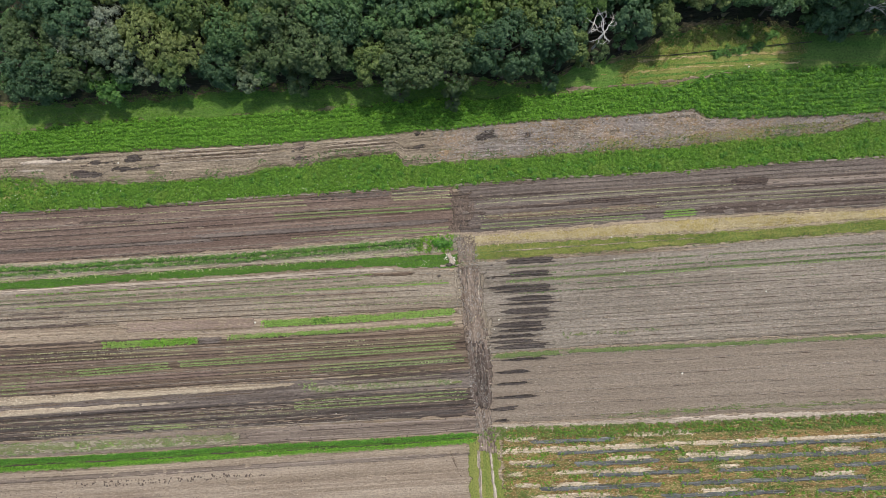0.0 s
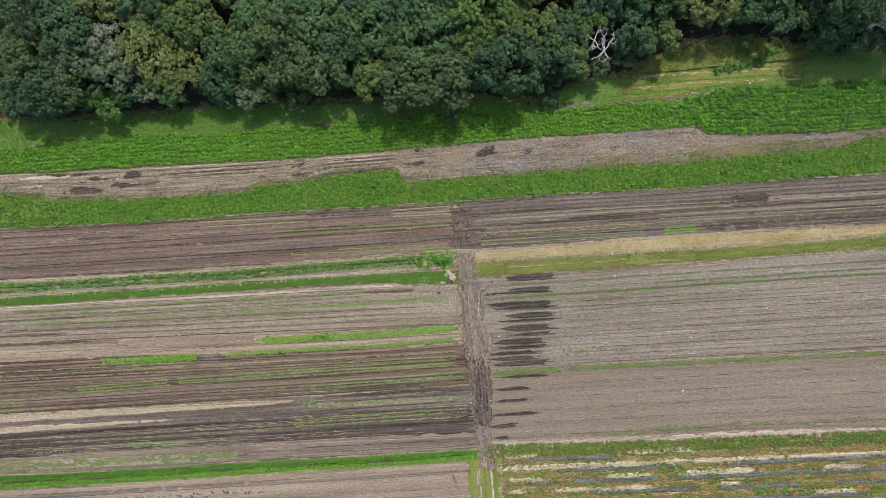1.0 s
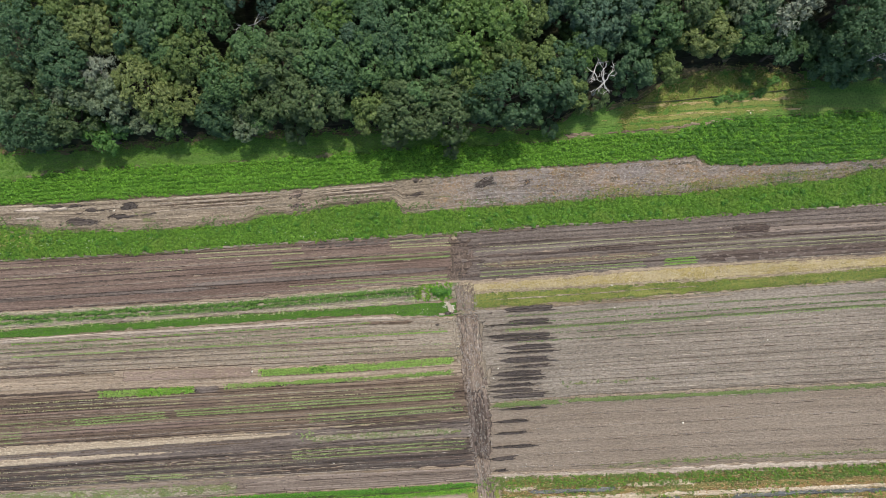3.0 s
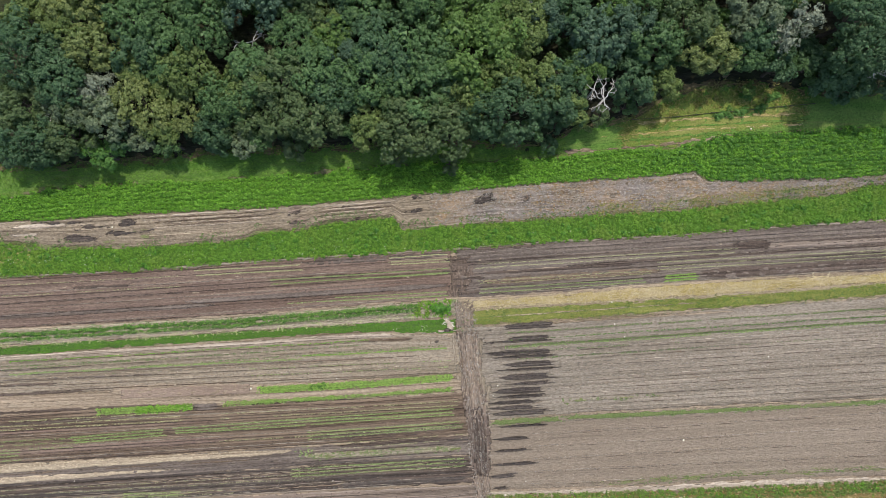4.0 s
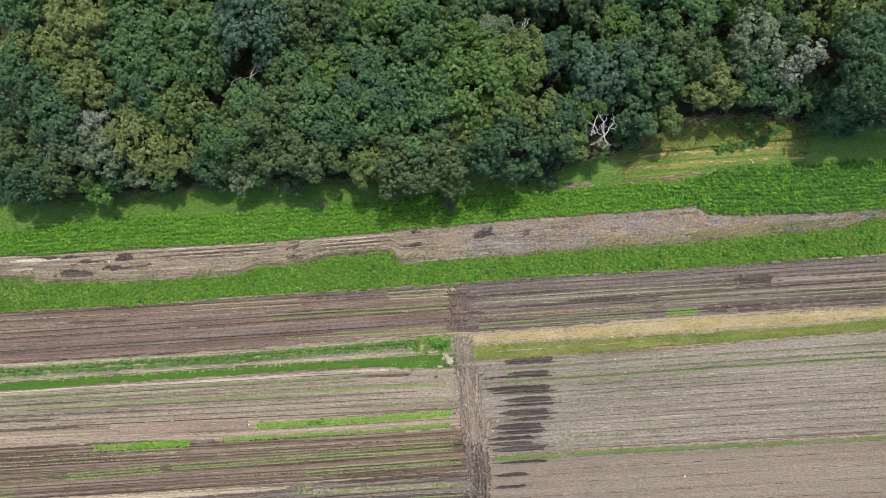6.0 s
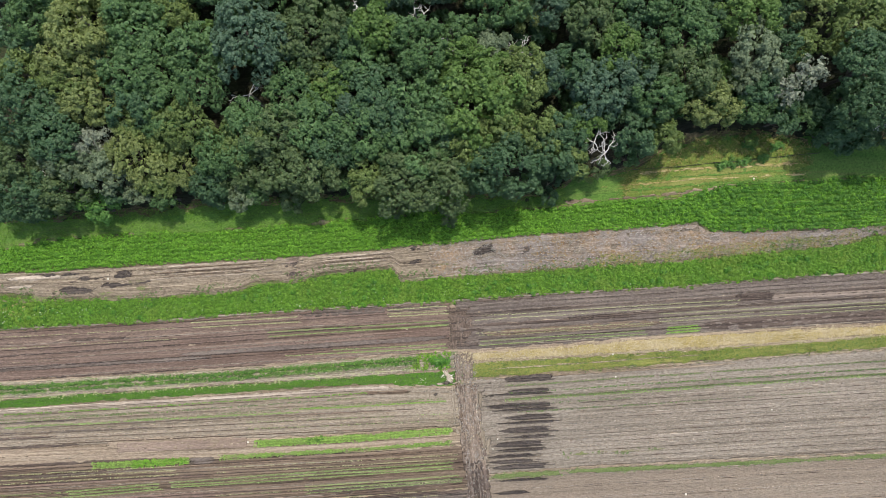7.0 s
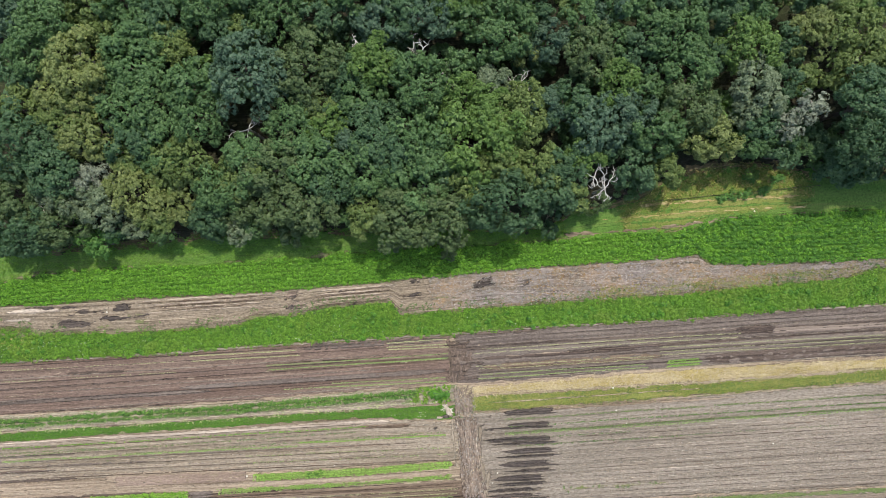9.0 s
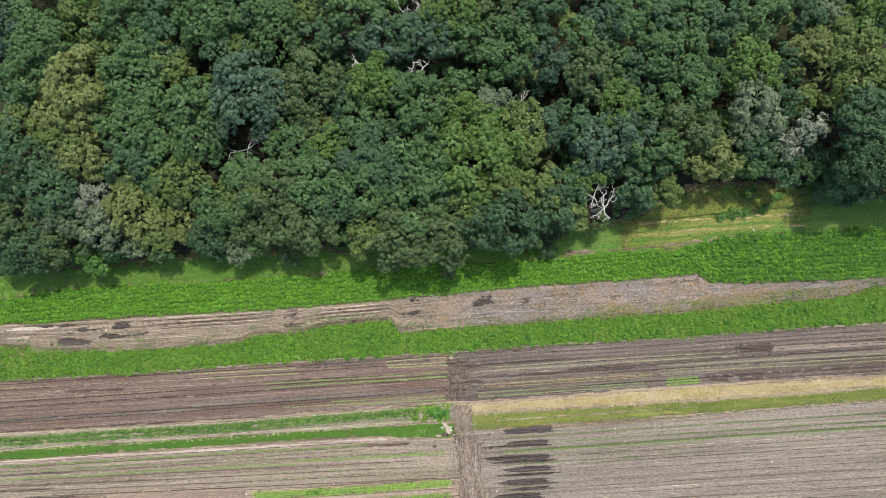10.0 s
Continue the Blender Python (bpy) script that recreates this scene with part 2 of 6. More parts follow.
DEADWOOD = barky("bleached_deadwood", (0.36, 0.34, 0.30), (0.62, 0.60, 0.55))
GREYWOOD = barky("grey_twigs", (0.19, 0.18, 0.145), (0.35, 0.335, 0.28))
FENCE = barky("dark_fence_mesh", (0.05, 0.05, 0.035), (0.11, 0.105, 0.07))
CHALK = barky("white_debris", (0.45, 0.42, 0.34), (0.72, 0.69, 0.58))

CROP = leafy("bean_leaves", (0.060, 0.180, 0.012), (0.225, 0.470, 0.036), wander=0.35, glow=0.25)
CROP_EAST = leafy("tall_bean_leaves", (0.038, 0.130, 0.014), (0.155, 0.365, 0.036), wander=0.5, glow=0.25)
CROP_DARK = leafy("dark_crop_leaves", (0.036, 0.098, 0.012), (0.112, 0.228, 0.028), wander=0.2)
CROP_LIME = leafy("lime_crop_leaves", (0.135, 0.245, 0.035), (0.275, 0.430, 0.085), wander=0.2)
SEEDLING = leafy("seedling_leaves", (0.160, 0.245, 0.055), (0.320, 0.410, 0.150))
SEEDLING_PALE = leafy("pale_seedling_leaves", (0.30, 0.33, 0.13), (0.54, 0.54, 0.28))
WEEDS = leafy("weed_leaves", (0.060, 0.160, 0.012), (0.195, 0.380, 0.034), wander=0.5, patches=(0.20, 0.33, 0.040), glow=0.25)
BLADES = leafy("grass_blades", (0.045, 0.10, 0.015), (0.12, 0.21, 0.04), wander=0.25)
BLADES_DRY = leafy("dry_grass_blades", (0.15, 0.17, 0.03), (0.40, 0.34, 0.12), wander=0.25)
OLIVE_WEEDS = leafy("olive_weed_leaves", (0.07, 0.12, 0.018), (0.19, 0.25, 0.05), wander=0.2)
FAINT = leafy("faint_weed_leaves", (0.085, 0.13, 0.035), (0.19, 0.25, 0.08))
GREY_BITS = leafy("grey_dead_stalks", (0.17, 0.15, 0.13), (0.40, 0.36, 0.32), rough=0.8)
STRAW_BITS = leafy("straw_stalks", (0.36, 0.27, 0.15), (0.66, 0.55, 0.37), rough=0.8)
RUST_BITS = leafy("rust_dead_leaves", (0.25, 0.135, 0.05), (0.42, 0.26, 0.10), rough=0.8)
PETALS = leafy("white_petals", (0.42, 0.52, 0.30), (0.68, 0.74, 0.56))
LEAF = {
    "D": leafy("deep_green_foliage", (0.043, 0.099, 0.044), (0.103, 0.183, 0.079), glow=0.28),
    "M": leafy("green_foliage", (0.058, 0.125, 0.043), (0.135, 0.233, 0.081), glow=0.28),
    "B": leafy("blue_green_foliage", (0.050, 0.102, 0.060), (0.114, 0.187, 0.110), glow=0.28),
    "O": leafy("olive_foliage", (0.092, 0.143, 0.035), (0.204, 0.271, 0.082), glow=0.28),
    "Y": leafy("yellow_green_foliage", (0.077, 0.147, 0.030), (0.165, 0.270, 0.067), glow=0.28),
    "R": leafy("brownish_foliage", (0.064, 0.112, 0.037), (0.133, 0.184, 0.073), glow=0.28),
    "G": leafy("grey_green_foliage", (0.116, 0.157, 0.084), (0.240, 0.298, 0.177), glow=0.28),
    "P": leafy("pale_olive_foliage", (0.134, 0.173, 0.050), (0.274, 0.322, 0.111), glow=0.28),
    "V": leafy("fresh_green_foliage", (0.062, 0.160, 0.030), (0.143, 0.286, 0.061), glow=0.28),
    "S": leafy("silver_foliage", (0.152, 0.176, 0.127), (0.304, 0.336, 0.249), glow=0.15),
}


# ---- mesh helpers ----
rng = np.random.default_rng(7)


def raw_mesh(name, verts, faces, mat, uv=None, smooth=False, rim=None):
    verts, faces = np.asarray(verts, np.float32), np.asarray(faces, np.int32)
    me = bpy.data.meshes.new(name)
    count, sides = faces.shape
    me.vertices.add(len(verts))
    me.vertices.foreach_set("co", verts.ravel())
    me.loops.add(count * sides)
    me.loops.foreach_set("vertex_index", faces.ravel())
    me.polygons.add(count)
    me.polygons.foreach_set("loop_start", np.arange(count, dtype=np.int32) * sides)
    if uv is not None:
        me.uv_layers.new(name="row").data.foreach_set("uv", np.asarray(uv, np.float32)[faces.ravel()].ravel())
    if rim is not None:
        me.uv_layers.new(name="rim").data.foreach_set("uv", np.asarray(rim, np.float32)[faces.ravel()].ravel())
    me.update(calc_edges=True)
    me.polygons.foreach_set("use_smooth", np.full(count, smooth))
    me.materials.append(mat)
    return me


def part(name, me, parent=None, label="", at=None):
    ob = new(name, me)
    if at is not None:
        ob.location = at
    if parent:
        ob.parent = parent
    return tagged(ob, label)


def smooth_noise(x, step, seed):
    """A wandering value between -1 and 1 along x."""
    table = np.random.default_rng(seed).uniform(-1, 1, 512)
    k = np.asarray(x) / step + 200.0
    i = np.floor(k).astype(int)
    f = k - i
    f = f * f * (3 - 2 * f)
    return table[i % 512] * (1 - f) + table[(i + 1) % 512] * f


def cell_noise(x, y, step, seed):
    """The same over the ground."""
    table = np.random.default_rng(seed).uniform(-1, 1, (128, 128))
    gx, gy = np.asarray(x) / step + 64.0, np.asarray(y) / step + 64.0
    i, j = np.floor(gx).astype(int), np.floor(gy).astype(int)
    f, g = gx - i, gy - j
    f, g = f * f * (3 - 2 * f), g * g * (3 - 2 * g)
    a = table[i % 128, j % 128] * (1 - f) + table[(i + 1) % 128, j % 128] * f
    b = table[i % 128, (j + 1) % 128] * (1 - f) + table[(i + 1) % 128, (j + 1) % 128] * f
    return a * (1 - g) + b * g


counter = [100]


def seed():
    counter[0] += 1
    return counter[0]


def edge(line, x):
    return np.interp(x, [p[0] for p in line], [p[1] for p in line])


def sheet(name, top, bottom, z, mat, label="", category="soil bed", pitch=0.0, ridge=0.06, rag=0.12, ends=0.5, across=False, fine=0.16, kind="structure", group="", rough=0.02):
    """A strip of ground between two lines, with furrows along it, uneven edges that slope down, and ragged ends.
    across: the lines run along y, and are given as (y, x)."""
    a0, a1 = max(top[0][0], bottom[0][0]), min(top[-1][0], bottom[-1][0])
    s = seed()
    length = a1 - a0
    ends = min(ends, 0.12 * length)
    na = int(np.clip(length / 0.14, 24, 220))
    a = np.linspace(a0, a1, na)
    mean = float(np.mean(np.abs(edge(top, a) - edge(bottom, a))))
    nb = int(np.clip(mean / fine, 5, 90))
    t = np.linspace(0, 1, nb)
    A, T = np.meshgrid(a, t, indexing="ij")
    e0 = edge(top, A) + rag * (smooth_noise(A, 1.1, s) + 0.6 * smooth_noise(A, 0.4, s + 900))
    e1 = edge(bottom, A) + rag * (smooth_noise(A, 1.3, s + 1800) + 0.6 * smooth_noise(A, 0.45, s + 2700))
    B = e0 + (e1 - e0) * T
    pull = ends * (0.5 + 0.5 * smooth_noise(B, 0.35, s + 3600))
    A = A + np.where(A < a0 + length / 2, 1, -1) * pull * np.clip(1 - np.minimum(A - a0, a1 - A) / (2 * ends + 0.01), 0, 1)
    straight = (B - edge(top, A)) / (edge(bottom, A) - edge(top, A)) * mean
    rim_m = np.minimum(np.minimum(np.abs(B - e0), np.abs(B - e1)), 0.3 * np.minimum(A - a0, a1 - A))
    Z = np.full_like(A, z) + rough * cell_noise(A * 2.2, B * 4.5, 1.0, s)
    if pitch:
        n = max(1, round(mean / pitch))
        wave = np.abs(np.sin(math.pi * n * T))
        Z += ridge * (np.minimum(wave * 1.7, 1.0) - 0.6)
    rim = np.minimum(np.minimum(T, 1 - T) * nb / 1.5, np.minimum(A - a0, a1 - A) / 0.4)
    Z = np.where(rim < 0.3, -0.03, Z)
    co = np.stack([B, A, Z] if across else [A, B, Z], -1).reshape(-1, 3)
    uv = np.stack([A + 37.7 * (s % 17), straight + 11.3 * (s % 23)], -1).reshape(-1, 2)
    i = np.arange(na * nb).reshape(na, nb)
    f = np.stack([i[:-1, :-1], i[1:, :-1], i[1:, 1:], i[:-1, 1:]], -1).reshape(-1, 4)
    flip = (edge(top, a0) > edge(bottom, a0)) != across
    ob = new(name, raw_mesh(name, co, f[:, ::-1] if flip else f, mat, uv, True, np.stack([rim_m, 0 * rim_m], -1).reshape(-1, 2)))
    return tagged(ob, label or mat.name.replace("_", " "), category, group, kind)


def leaves(points, size, count, lift=0.45, width=0.55, spread=0.35, droop=0.0):
    """Leaf quads round each plant: rows of x, y, z, scale."""
    points = np.asarray(points, float)
    n = len(points) * count
    p = np.repeat(points, count, 0)
    turn = rng.uniform(0, 2 * math.pi, n)
    rise = rng.normal(lift, spread, n)
    s = size * p[:, 3] * rng.uniform(0.65, 1.25, n)
    out = np.stack([np.cos(turn) * np.cos(rise), np.sin(turn) * np.cos(rise), np.sin(rise)], -1)
    side = np.stack([-np.sin(turn), np.cos(turn), rng.normal(0, 0.35, n)], -1)
    base = p[:, :3] + out * (0.12 * s)[:, None] * rng.uniform(0, 2, (n, 1))
    mid = base + out * (0.55 * s)[:, None]
    tip = base + out * s[:, None] - np.array([0, 0, 1.0]) * (droop * s)[:, None]
    w = side * (0.62 * width * s)[:, None]
    low = 0.6 * base + 0.4 * mid
    v = np.stack([low - w, low + w, tip], 1).reshape(-1, 3)
    v[:, 2] = np.maximum(v[:, 2], 0.0)
    return v, np.arange(n * 3).reshape(-1, 3)


def scatter(top, bottom, density, patch=0.0, step=1.5, margin=0.0, across=False):
    """Points strewn between two lines; patch: how much of the area stays bare."""
    a0, a1 = max(top[0][0], bottom[0][0]), min(top[-1][0], bottom[-1][0])
    grid = np.linspace(a0, a1, 200)
    wide = float(np.max(np.abs(edge(top, grid) - edge(bottom, grid))))
    mean = float(np.mean(np.abs(edge(top, grid) - edge(bottom, grid))))
    n = int((a1 - a0) * mean * density * wide / max(mean, 0.01))
    s = seed()
    a, t = rng.uniform(a0, a1, n), rng.uniform(0, 1, n)
    e0, e1 = edge(top, a), edge(bottom, a)
    keep = rng.uniform(0, 1, n) < np.abs(e1 - e0) / wide
    b = e0 + (e1 - e0) * t + rng.normal(0, margin, n)
    if patch:
        keep &= cell_noise(a, b * 1.6, step, s) > 2 * patch - 1 - 0.35 * rng.uniform(-1, 1, n)
    a, b = a[keep], b[keep]
    return np.stack([b, a] if across else [a, b], -1)


def plants(name, spots, z, size, count, mat, label, category="crop", group="", kind="stuff", jitter=0.3, **shape):
    scale = rng.uniform(1 - jitter, 1 + jitter, len(spots))
    pts = np.column_stack([spots, np.full(len(spots), z), scale])
    v, f = leaves(pts, size, count, **shape)
    ob = new(name, raw_mesh(name, v, f, mat))
    return tagged(ob, label, category, group, kind)


def bushes(name, spots, wide, tall, size, count, mat, label, category="crop", group="", kind="stuff", jitter=0.35, z=0.05):
    """Low plants, each a rounded tuft of leaves that stands up from the ground."""
    n = len(spots)
    k = np.repeat(rng.uniform(1 - jitter, 1 + jitter, n), count)
    at = np.repeat(np.asarray(spots), count, 0)
    m = len(at)
    e = rng.normal(0, 1, (m, 3))
    e[:, 2] = np.abs(e[:, 2]) + 0.25
    e /= np.linalg.norm(e, axis=1, keepdims=True)
    e *= rng.uniform(0.7, 1.1, (m, 1))
    p = np.column_stack([at[:, 0] + e[:, 0] * wide * k, at[:, 1] + e[:, 1] * wide * k, z + e[:, 2] * tall * k])
    nrm = e * np.array([0.8, 0.8, 1.0]) + rng.normal(0, 0.3, (m, 3)) + np.array([0, 0, 0.3])
    nrm /= np.linalg.norm(nrm, axis=1, keepdims=True)
    t = np.cross(nrm, rng.normal(0, 1, (m, 3)))
    t /= np.linalg.norm(t, axis=1, keepdims=True)
    b = np.cross(nrm, t)
    a = (size * k * rng.uniform(0.7, 1.3, m))[:, None]
    v = np.stack([p - t * a + b * a * 0.8, p - t * a * 0.8 - b * a * 0.8, p + t * a], 1).reshape(-1, 3)
    v[:, 2] = np.maximum(v[:, 2], 0.02)
    return tagged(new(name, raw_mesh(name, v, np.arange(m * 3).reshape(-1, 3), mat)), label, category, group, kind)


def drilled(top, bottom, pitch, step, gaps=0.04, stray=0.06, sway=0.10):
    """Places of plants in rows that run with the lower of two lines."""
    a0, a1 = max(top[0][0], bottom[0][0]), min(top[-1][0], bottom[-1][0])
    spots, s = [], seed()
    for k in range(60):
        x = np.arange(a0, a1, step) + rng.normal(0, 0.2 * step, len(np.arange(a0, a1, step)))
        y = edge(bottom, x) + 0.15 + pitch * k + sway * smooth_noise(x, 3.0, s + 7 * k) + rng.normal(0, stray, len(x))
        inside = (y < edge(top, x) + 0.25 * smooth_noise(x, 1.2, s + 500)) & (rng.uniform(0, 1, len(x)) > gaps)
        if not inside.any():
            break
        spots.append(np.column_stack([x, y])[inside])
    return np.concatenate(spots)


def crop_row(start, end, mat, spacing=0.42, size=0.17, count=6, gaps=0.12, wide=0.05, group="seedling rows", label="row of young green seedlings in soil", z=0.12, **shape):
    """One drilled row of plants with gaps and strays."""
    (x0, y0), (x1, y1) = start, end
    length = math.hypot(x1 - x0, y1 - y0)
    t = np.arange(0, length, spacing)
    t = t + rng.normal(0, 0.10 * spacing, len(t))
    s = seed()
    keep = (rng.uniform(0, 1, len(t)) > gaps) & (smooth_noise(t, 2.3, s) > -1 + 1.6 * gaps)
    t = np.clip(t[keep] / length, 0, 1)
    y = y0 + (y1 - y0) * t + rng.normal(0, wide, len(t)) + 0.06 * smooth_noise(t * length, 6, s)
    return plants("crop_row", np.column_stack([x0 + (x1 - x0) * t, y]), z, size, count, mat, label, "crop row", group, "stuff", jitter=0.18, **shape)


def tube(points, radii, sides=6):
    """A tapering, bending branch as verts and quads."""
    points, radii = np.asarray(points, float), np.asarray(radii, float)
    way = np.gradient(points, axis=0)
    way /= np.linalg.norm(way, axis=1, keepdims=True) + 1e-9
    ref = np.where(np.abs(way[:, 2:3]) > 0.9, np.array([[1.0, 0, 0]]), np.array([[0, 0, 1.0]]))
    u = np.cross(way, ref)
    u /= np.linalg.norm(u, axis=1, keepdims=True) + 1e-9
    w = np.cross(way, u)
    ang = np.arange(sides) * 2 * math.pi / sides
    v = points[:, None] + radii[:, None, None] * (np.cos(ang)[None, :, None] * u[:, None] + np.sin(ang)[None, :, None] * w[:, None])
    i = np.arange(len(points) * sides).reshape(-1, sides)
    f = np.stack([i[:-1], np.roll(i, -1, 1)[:-1], np.roll(i, -1, 1)[1:], i[1:]], -1).reshape(-1, 4)
    return v.reshape(-1, 3), f


def joined(pieces):
    vs, fs, n = [], [], 0
    for v, f in pieces:
        vs.append(v)
        fs.append(f + n)
        n += len(v)
    return np.concatenate(vs), np.concatenate(fs)


# ---- the ground ----
def ground():
    r, n = 1500.0, 60
    a = np.sign(np.linspace(-1, 1, n)) * np.abs(np.linspace(-1, 1, n)) ** 2.2 * r
    X, Y = np.meshgrid(a, a, indexing="ij")
    co = np.stack([X, Y, np.full_like(X, -0.02)], -1).reshape(-1, 3)
    i = np.arange(n * n).reshape(n, n)
    f = np.stack([i[:-1, :-1], i[1:, :-1], i[1:, 1:], i[:-1, 1:]], -1).reshape(-1, 4)
    tagged(new("ground", raw_mesh("ground", co, f, FIELD, co[:, :2], False, co[:, :2] * 0 + 9.0)), "farmland of fields and grass out to the horizon", "ground", kind="structure")


ground()
W, E = -78.0, 78.0


def out(line, west=True, east=True):
    """Carries a line on past the view, on its own slope."""
    line = list(line)
    if west:
        (x0, y0), (x1, y1) = line[0], line[1]
        line.insert(0, (W, y0 + (W - x0) * 0.035))
    if east:
        (x0, y0), (x1, y1) = line[-1], line[-2]
        line.append((E, y0 + (E - x0) * 0.022))
    else:
        line.append((line[-1][0] + 1.7, line[-1][1] + 0.06))
    if not west:
        line.insert(0, (line[0][0] - 1.9, line[0][1] - 0.03))
    return line


# lines between the strips north of the dark field
CROP_N = out([(-60.99, 19.74), (-53.17, 21.06), (-41.48, 21.18), (-29.78, 21.60), (-19.65, 21.76), (-12.62, 22.32), (-6.38, 22.83), (1.41, 22.99), (11.53, 23.07), (20.89, 23.56), (32.57, 23.98), (39.63, 25.56), (48.19, 25.84), (61.27, 26.15)])
CROP_S = out([(-61.05, 16.56), (-50.92, 16.80), (-41.57, 17.06), (-33.78, 17.29), (-19.76, 17.64), (-6.51, 18.41), (5.19, 19.22), (12.98, 19.60), (20.76, 19.91), (30.89, 20.38), (34.93, 20.57), (36.91, 19.27), (47.93, 19.09), (60.99, 19.39)])
LANE_S = out([(-61.12, 13.53), (-53.35, 12.60), (-40.12, 12.43), (-28.44, 12.93), (-26.08, 13.87), (-19.85, 14.15), (-16.72, 14.91), (-7.37, 15.48), (-6.02, 13.73), (-1.97, 13.92), (5.03, 14.25), (16.70, 14.75), (24.48, 15.14), (32.26, 15.29), (40.05, 15.99), (47.83, 16.45), (55.61, 16.84), (58.76, 17.98), (60.94, 18.07)])
WEED_S = out([(-61.21, 8.80), (-51.87, 8.99), (-41.75, 9.22), (-37.08, 9.39), (-27.74, 9.89), (-19.96, 10.12), (-10.62, 10.46), (1.04, 10.80), (12.71, 11.38), (24.36, 11.65), (32.13, 11.80), (38.35, 12.16), (47.68, 12.65), (60.73, 13.04)])
FOREST_S = out([(-60.91, 23.95), (-49.20, 24.37), (-33.59, 25.14), (-17.20, 25.58), (1.50, 25.79), (13.92, 24.63), (17.88, 26.85), (27.30, 28.90), (32.86, 32.00), (40.69, 33.17), (48.44, 32.31), (51.52, 31.28), (61.47, 30.97)])


def shifted(line, dy, dx=0.0):
    return [(x + dx, y + dy) for x, y in line]


def mixed(a, b, t):
    xs = sorted({p[0] for p in a} | {p[0] for p in b})
    return [(x, float(edge(a, x)) * (1 - t) + float(edge(b, x)) * t) for x in xs]


def clipped(line, x0, x1):
    x0, x1 = max(x0, line[0][0]), min(x1, line[-1][0])
    return [(x0, float(edge(line, x0)))] + [p for p in line if x0 < p[0] < x1] + [(x1, float(edge(line, x1)))]


sheet("forest_floor", [(W, 95.0), (E, 95.0)], shifted(FOREST_S, -0.8), 0.02, SHADE_LITTER, "forest floor of leaf litter, coloured dark for the shade under the trees", "forest floor", rag=0.6, fine=0.7, rough=0.06)
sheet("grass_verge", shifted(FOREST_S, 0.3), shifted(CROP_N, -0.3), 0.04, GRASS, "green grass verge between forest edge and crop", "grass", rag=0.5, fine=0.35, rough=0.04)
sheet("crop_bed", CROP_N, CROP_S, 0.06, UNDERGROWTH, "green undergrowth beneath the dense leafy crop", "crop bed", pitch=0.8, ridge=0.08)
sheet("farm_lane", CROP_S, LANE_S, 0.05, DIRT_LANE, "rutted bare dirt lane with dried mud", "farm lane", pitch=1.1, ridge=0.07, rough=0.05)
sheet("weed_strip", LANE_S, WEED_S, 0.06, UNDERGROWTH, "weedy soil strip overgrown with green plants", "weed strip", rough=0.04)

sheet("field_soil", shifted(WEED_S, -0.5), [(W, -64.0), (E, -64.0)], 0.015, TAN, "worked tan soil of the vegetable fields", "soil", fine=0.6)

# dry golden verge towards the east, worn stripe beside the crop
VERGE_N = [(23.75, 27.60), (28.89, 30.02), (36.76, 32.12), (43.77, 32.29), (51.50, 30.89)]
VERGE_S = [(15.85, 24.03), (24.80, 24.22), (32.58, 24.37), (39.64, 25.79), (51.33, 26.61)]
sheet("grass_verge", VERGE_N, VERGE_S, 0.06, DRY_GRASS, "dry yellowish mown grass beside the forest edge", "grass", rag=0.4, ends=2.0, fine=0.3, rough=0.03)
sheet("mown_stripe", [(24.89, 26.79), (36.58, 27.37), (51.38, 27.69)], [(24.87, 26.17), (36.56, 26.74), (51.35, 26.99)], 0.08, GRASS, "green mown stripe in dry grass", "grass", rag=0.12, ends=2.5)
sheet("mown_stripe", [(17.83, 25.21), (31.08, 25.90), (40.43, 26.32), (51.33, 26.53)], [(17.80, 24.43), (31.05, 25.12), (40.41, 25.54), (51.31, 25.91)], 0.08, GRASS, "green mown stripe in dry grass", "grass", rag=0.12, ends=2.5)
sheet("dry_stripe", [(26.0, 27.9), (36.6, 28.35), (51.4, 28.65)], [(26.0, 27.2), (36.6, 27.7), (51.4, 27.95)], 0.085, GOLD_GRASS, "line of dry golden grass left by the mower", "grass", rag=0.15, ends=2.5)
sheet("dry_stripe", [(20.0, 25.95), (36.6, 26.72), (51.3, 26.95)], [(20.0, 25.55), (36.6, 26.35), (51.3, 26.55)], 0.085, GOLD_GRASS, "line of dry golden grass left by the mower", "grass", rag=0.15, ends=2.5)
sheet("worn_stripe", [(15.85, 24.26), (24.81, 24.45), (32.61, 25.07), (39.62, 25.48)], [(15.83, 23.56), (24.79, 23.83), (32.58, 24.30), (39.61, 25.09)], 0.09, TAN, "worn brown track of bare soil beside the crop", "track", rag=0.2, ends=1.5)
sheet("grey_stubble_bed", clipped(shifted(CROP_S, -0.15), -2.99, E), clipped(shifted(LANE_S, 0.2), -2.99, E), 0.09, STUBBLE, "grey dead stubble with rusty dry leaves", "stubble", ends=2.5, rough=0.05)

sheet("leaf_litter", shifted(FOREST_S, 0.6), shifted(FOREST_S, -0.9), 0.065, EDGE_LITTER, "brown leaf litter and dead grass along the forest edge", "leaf litter", rag=0.6, fine=0.3)

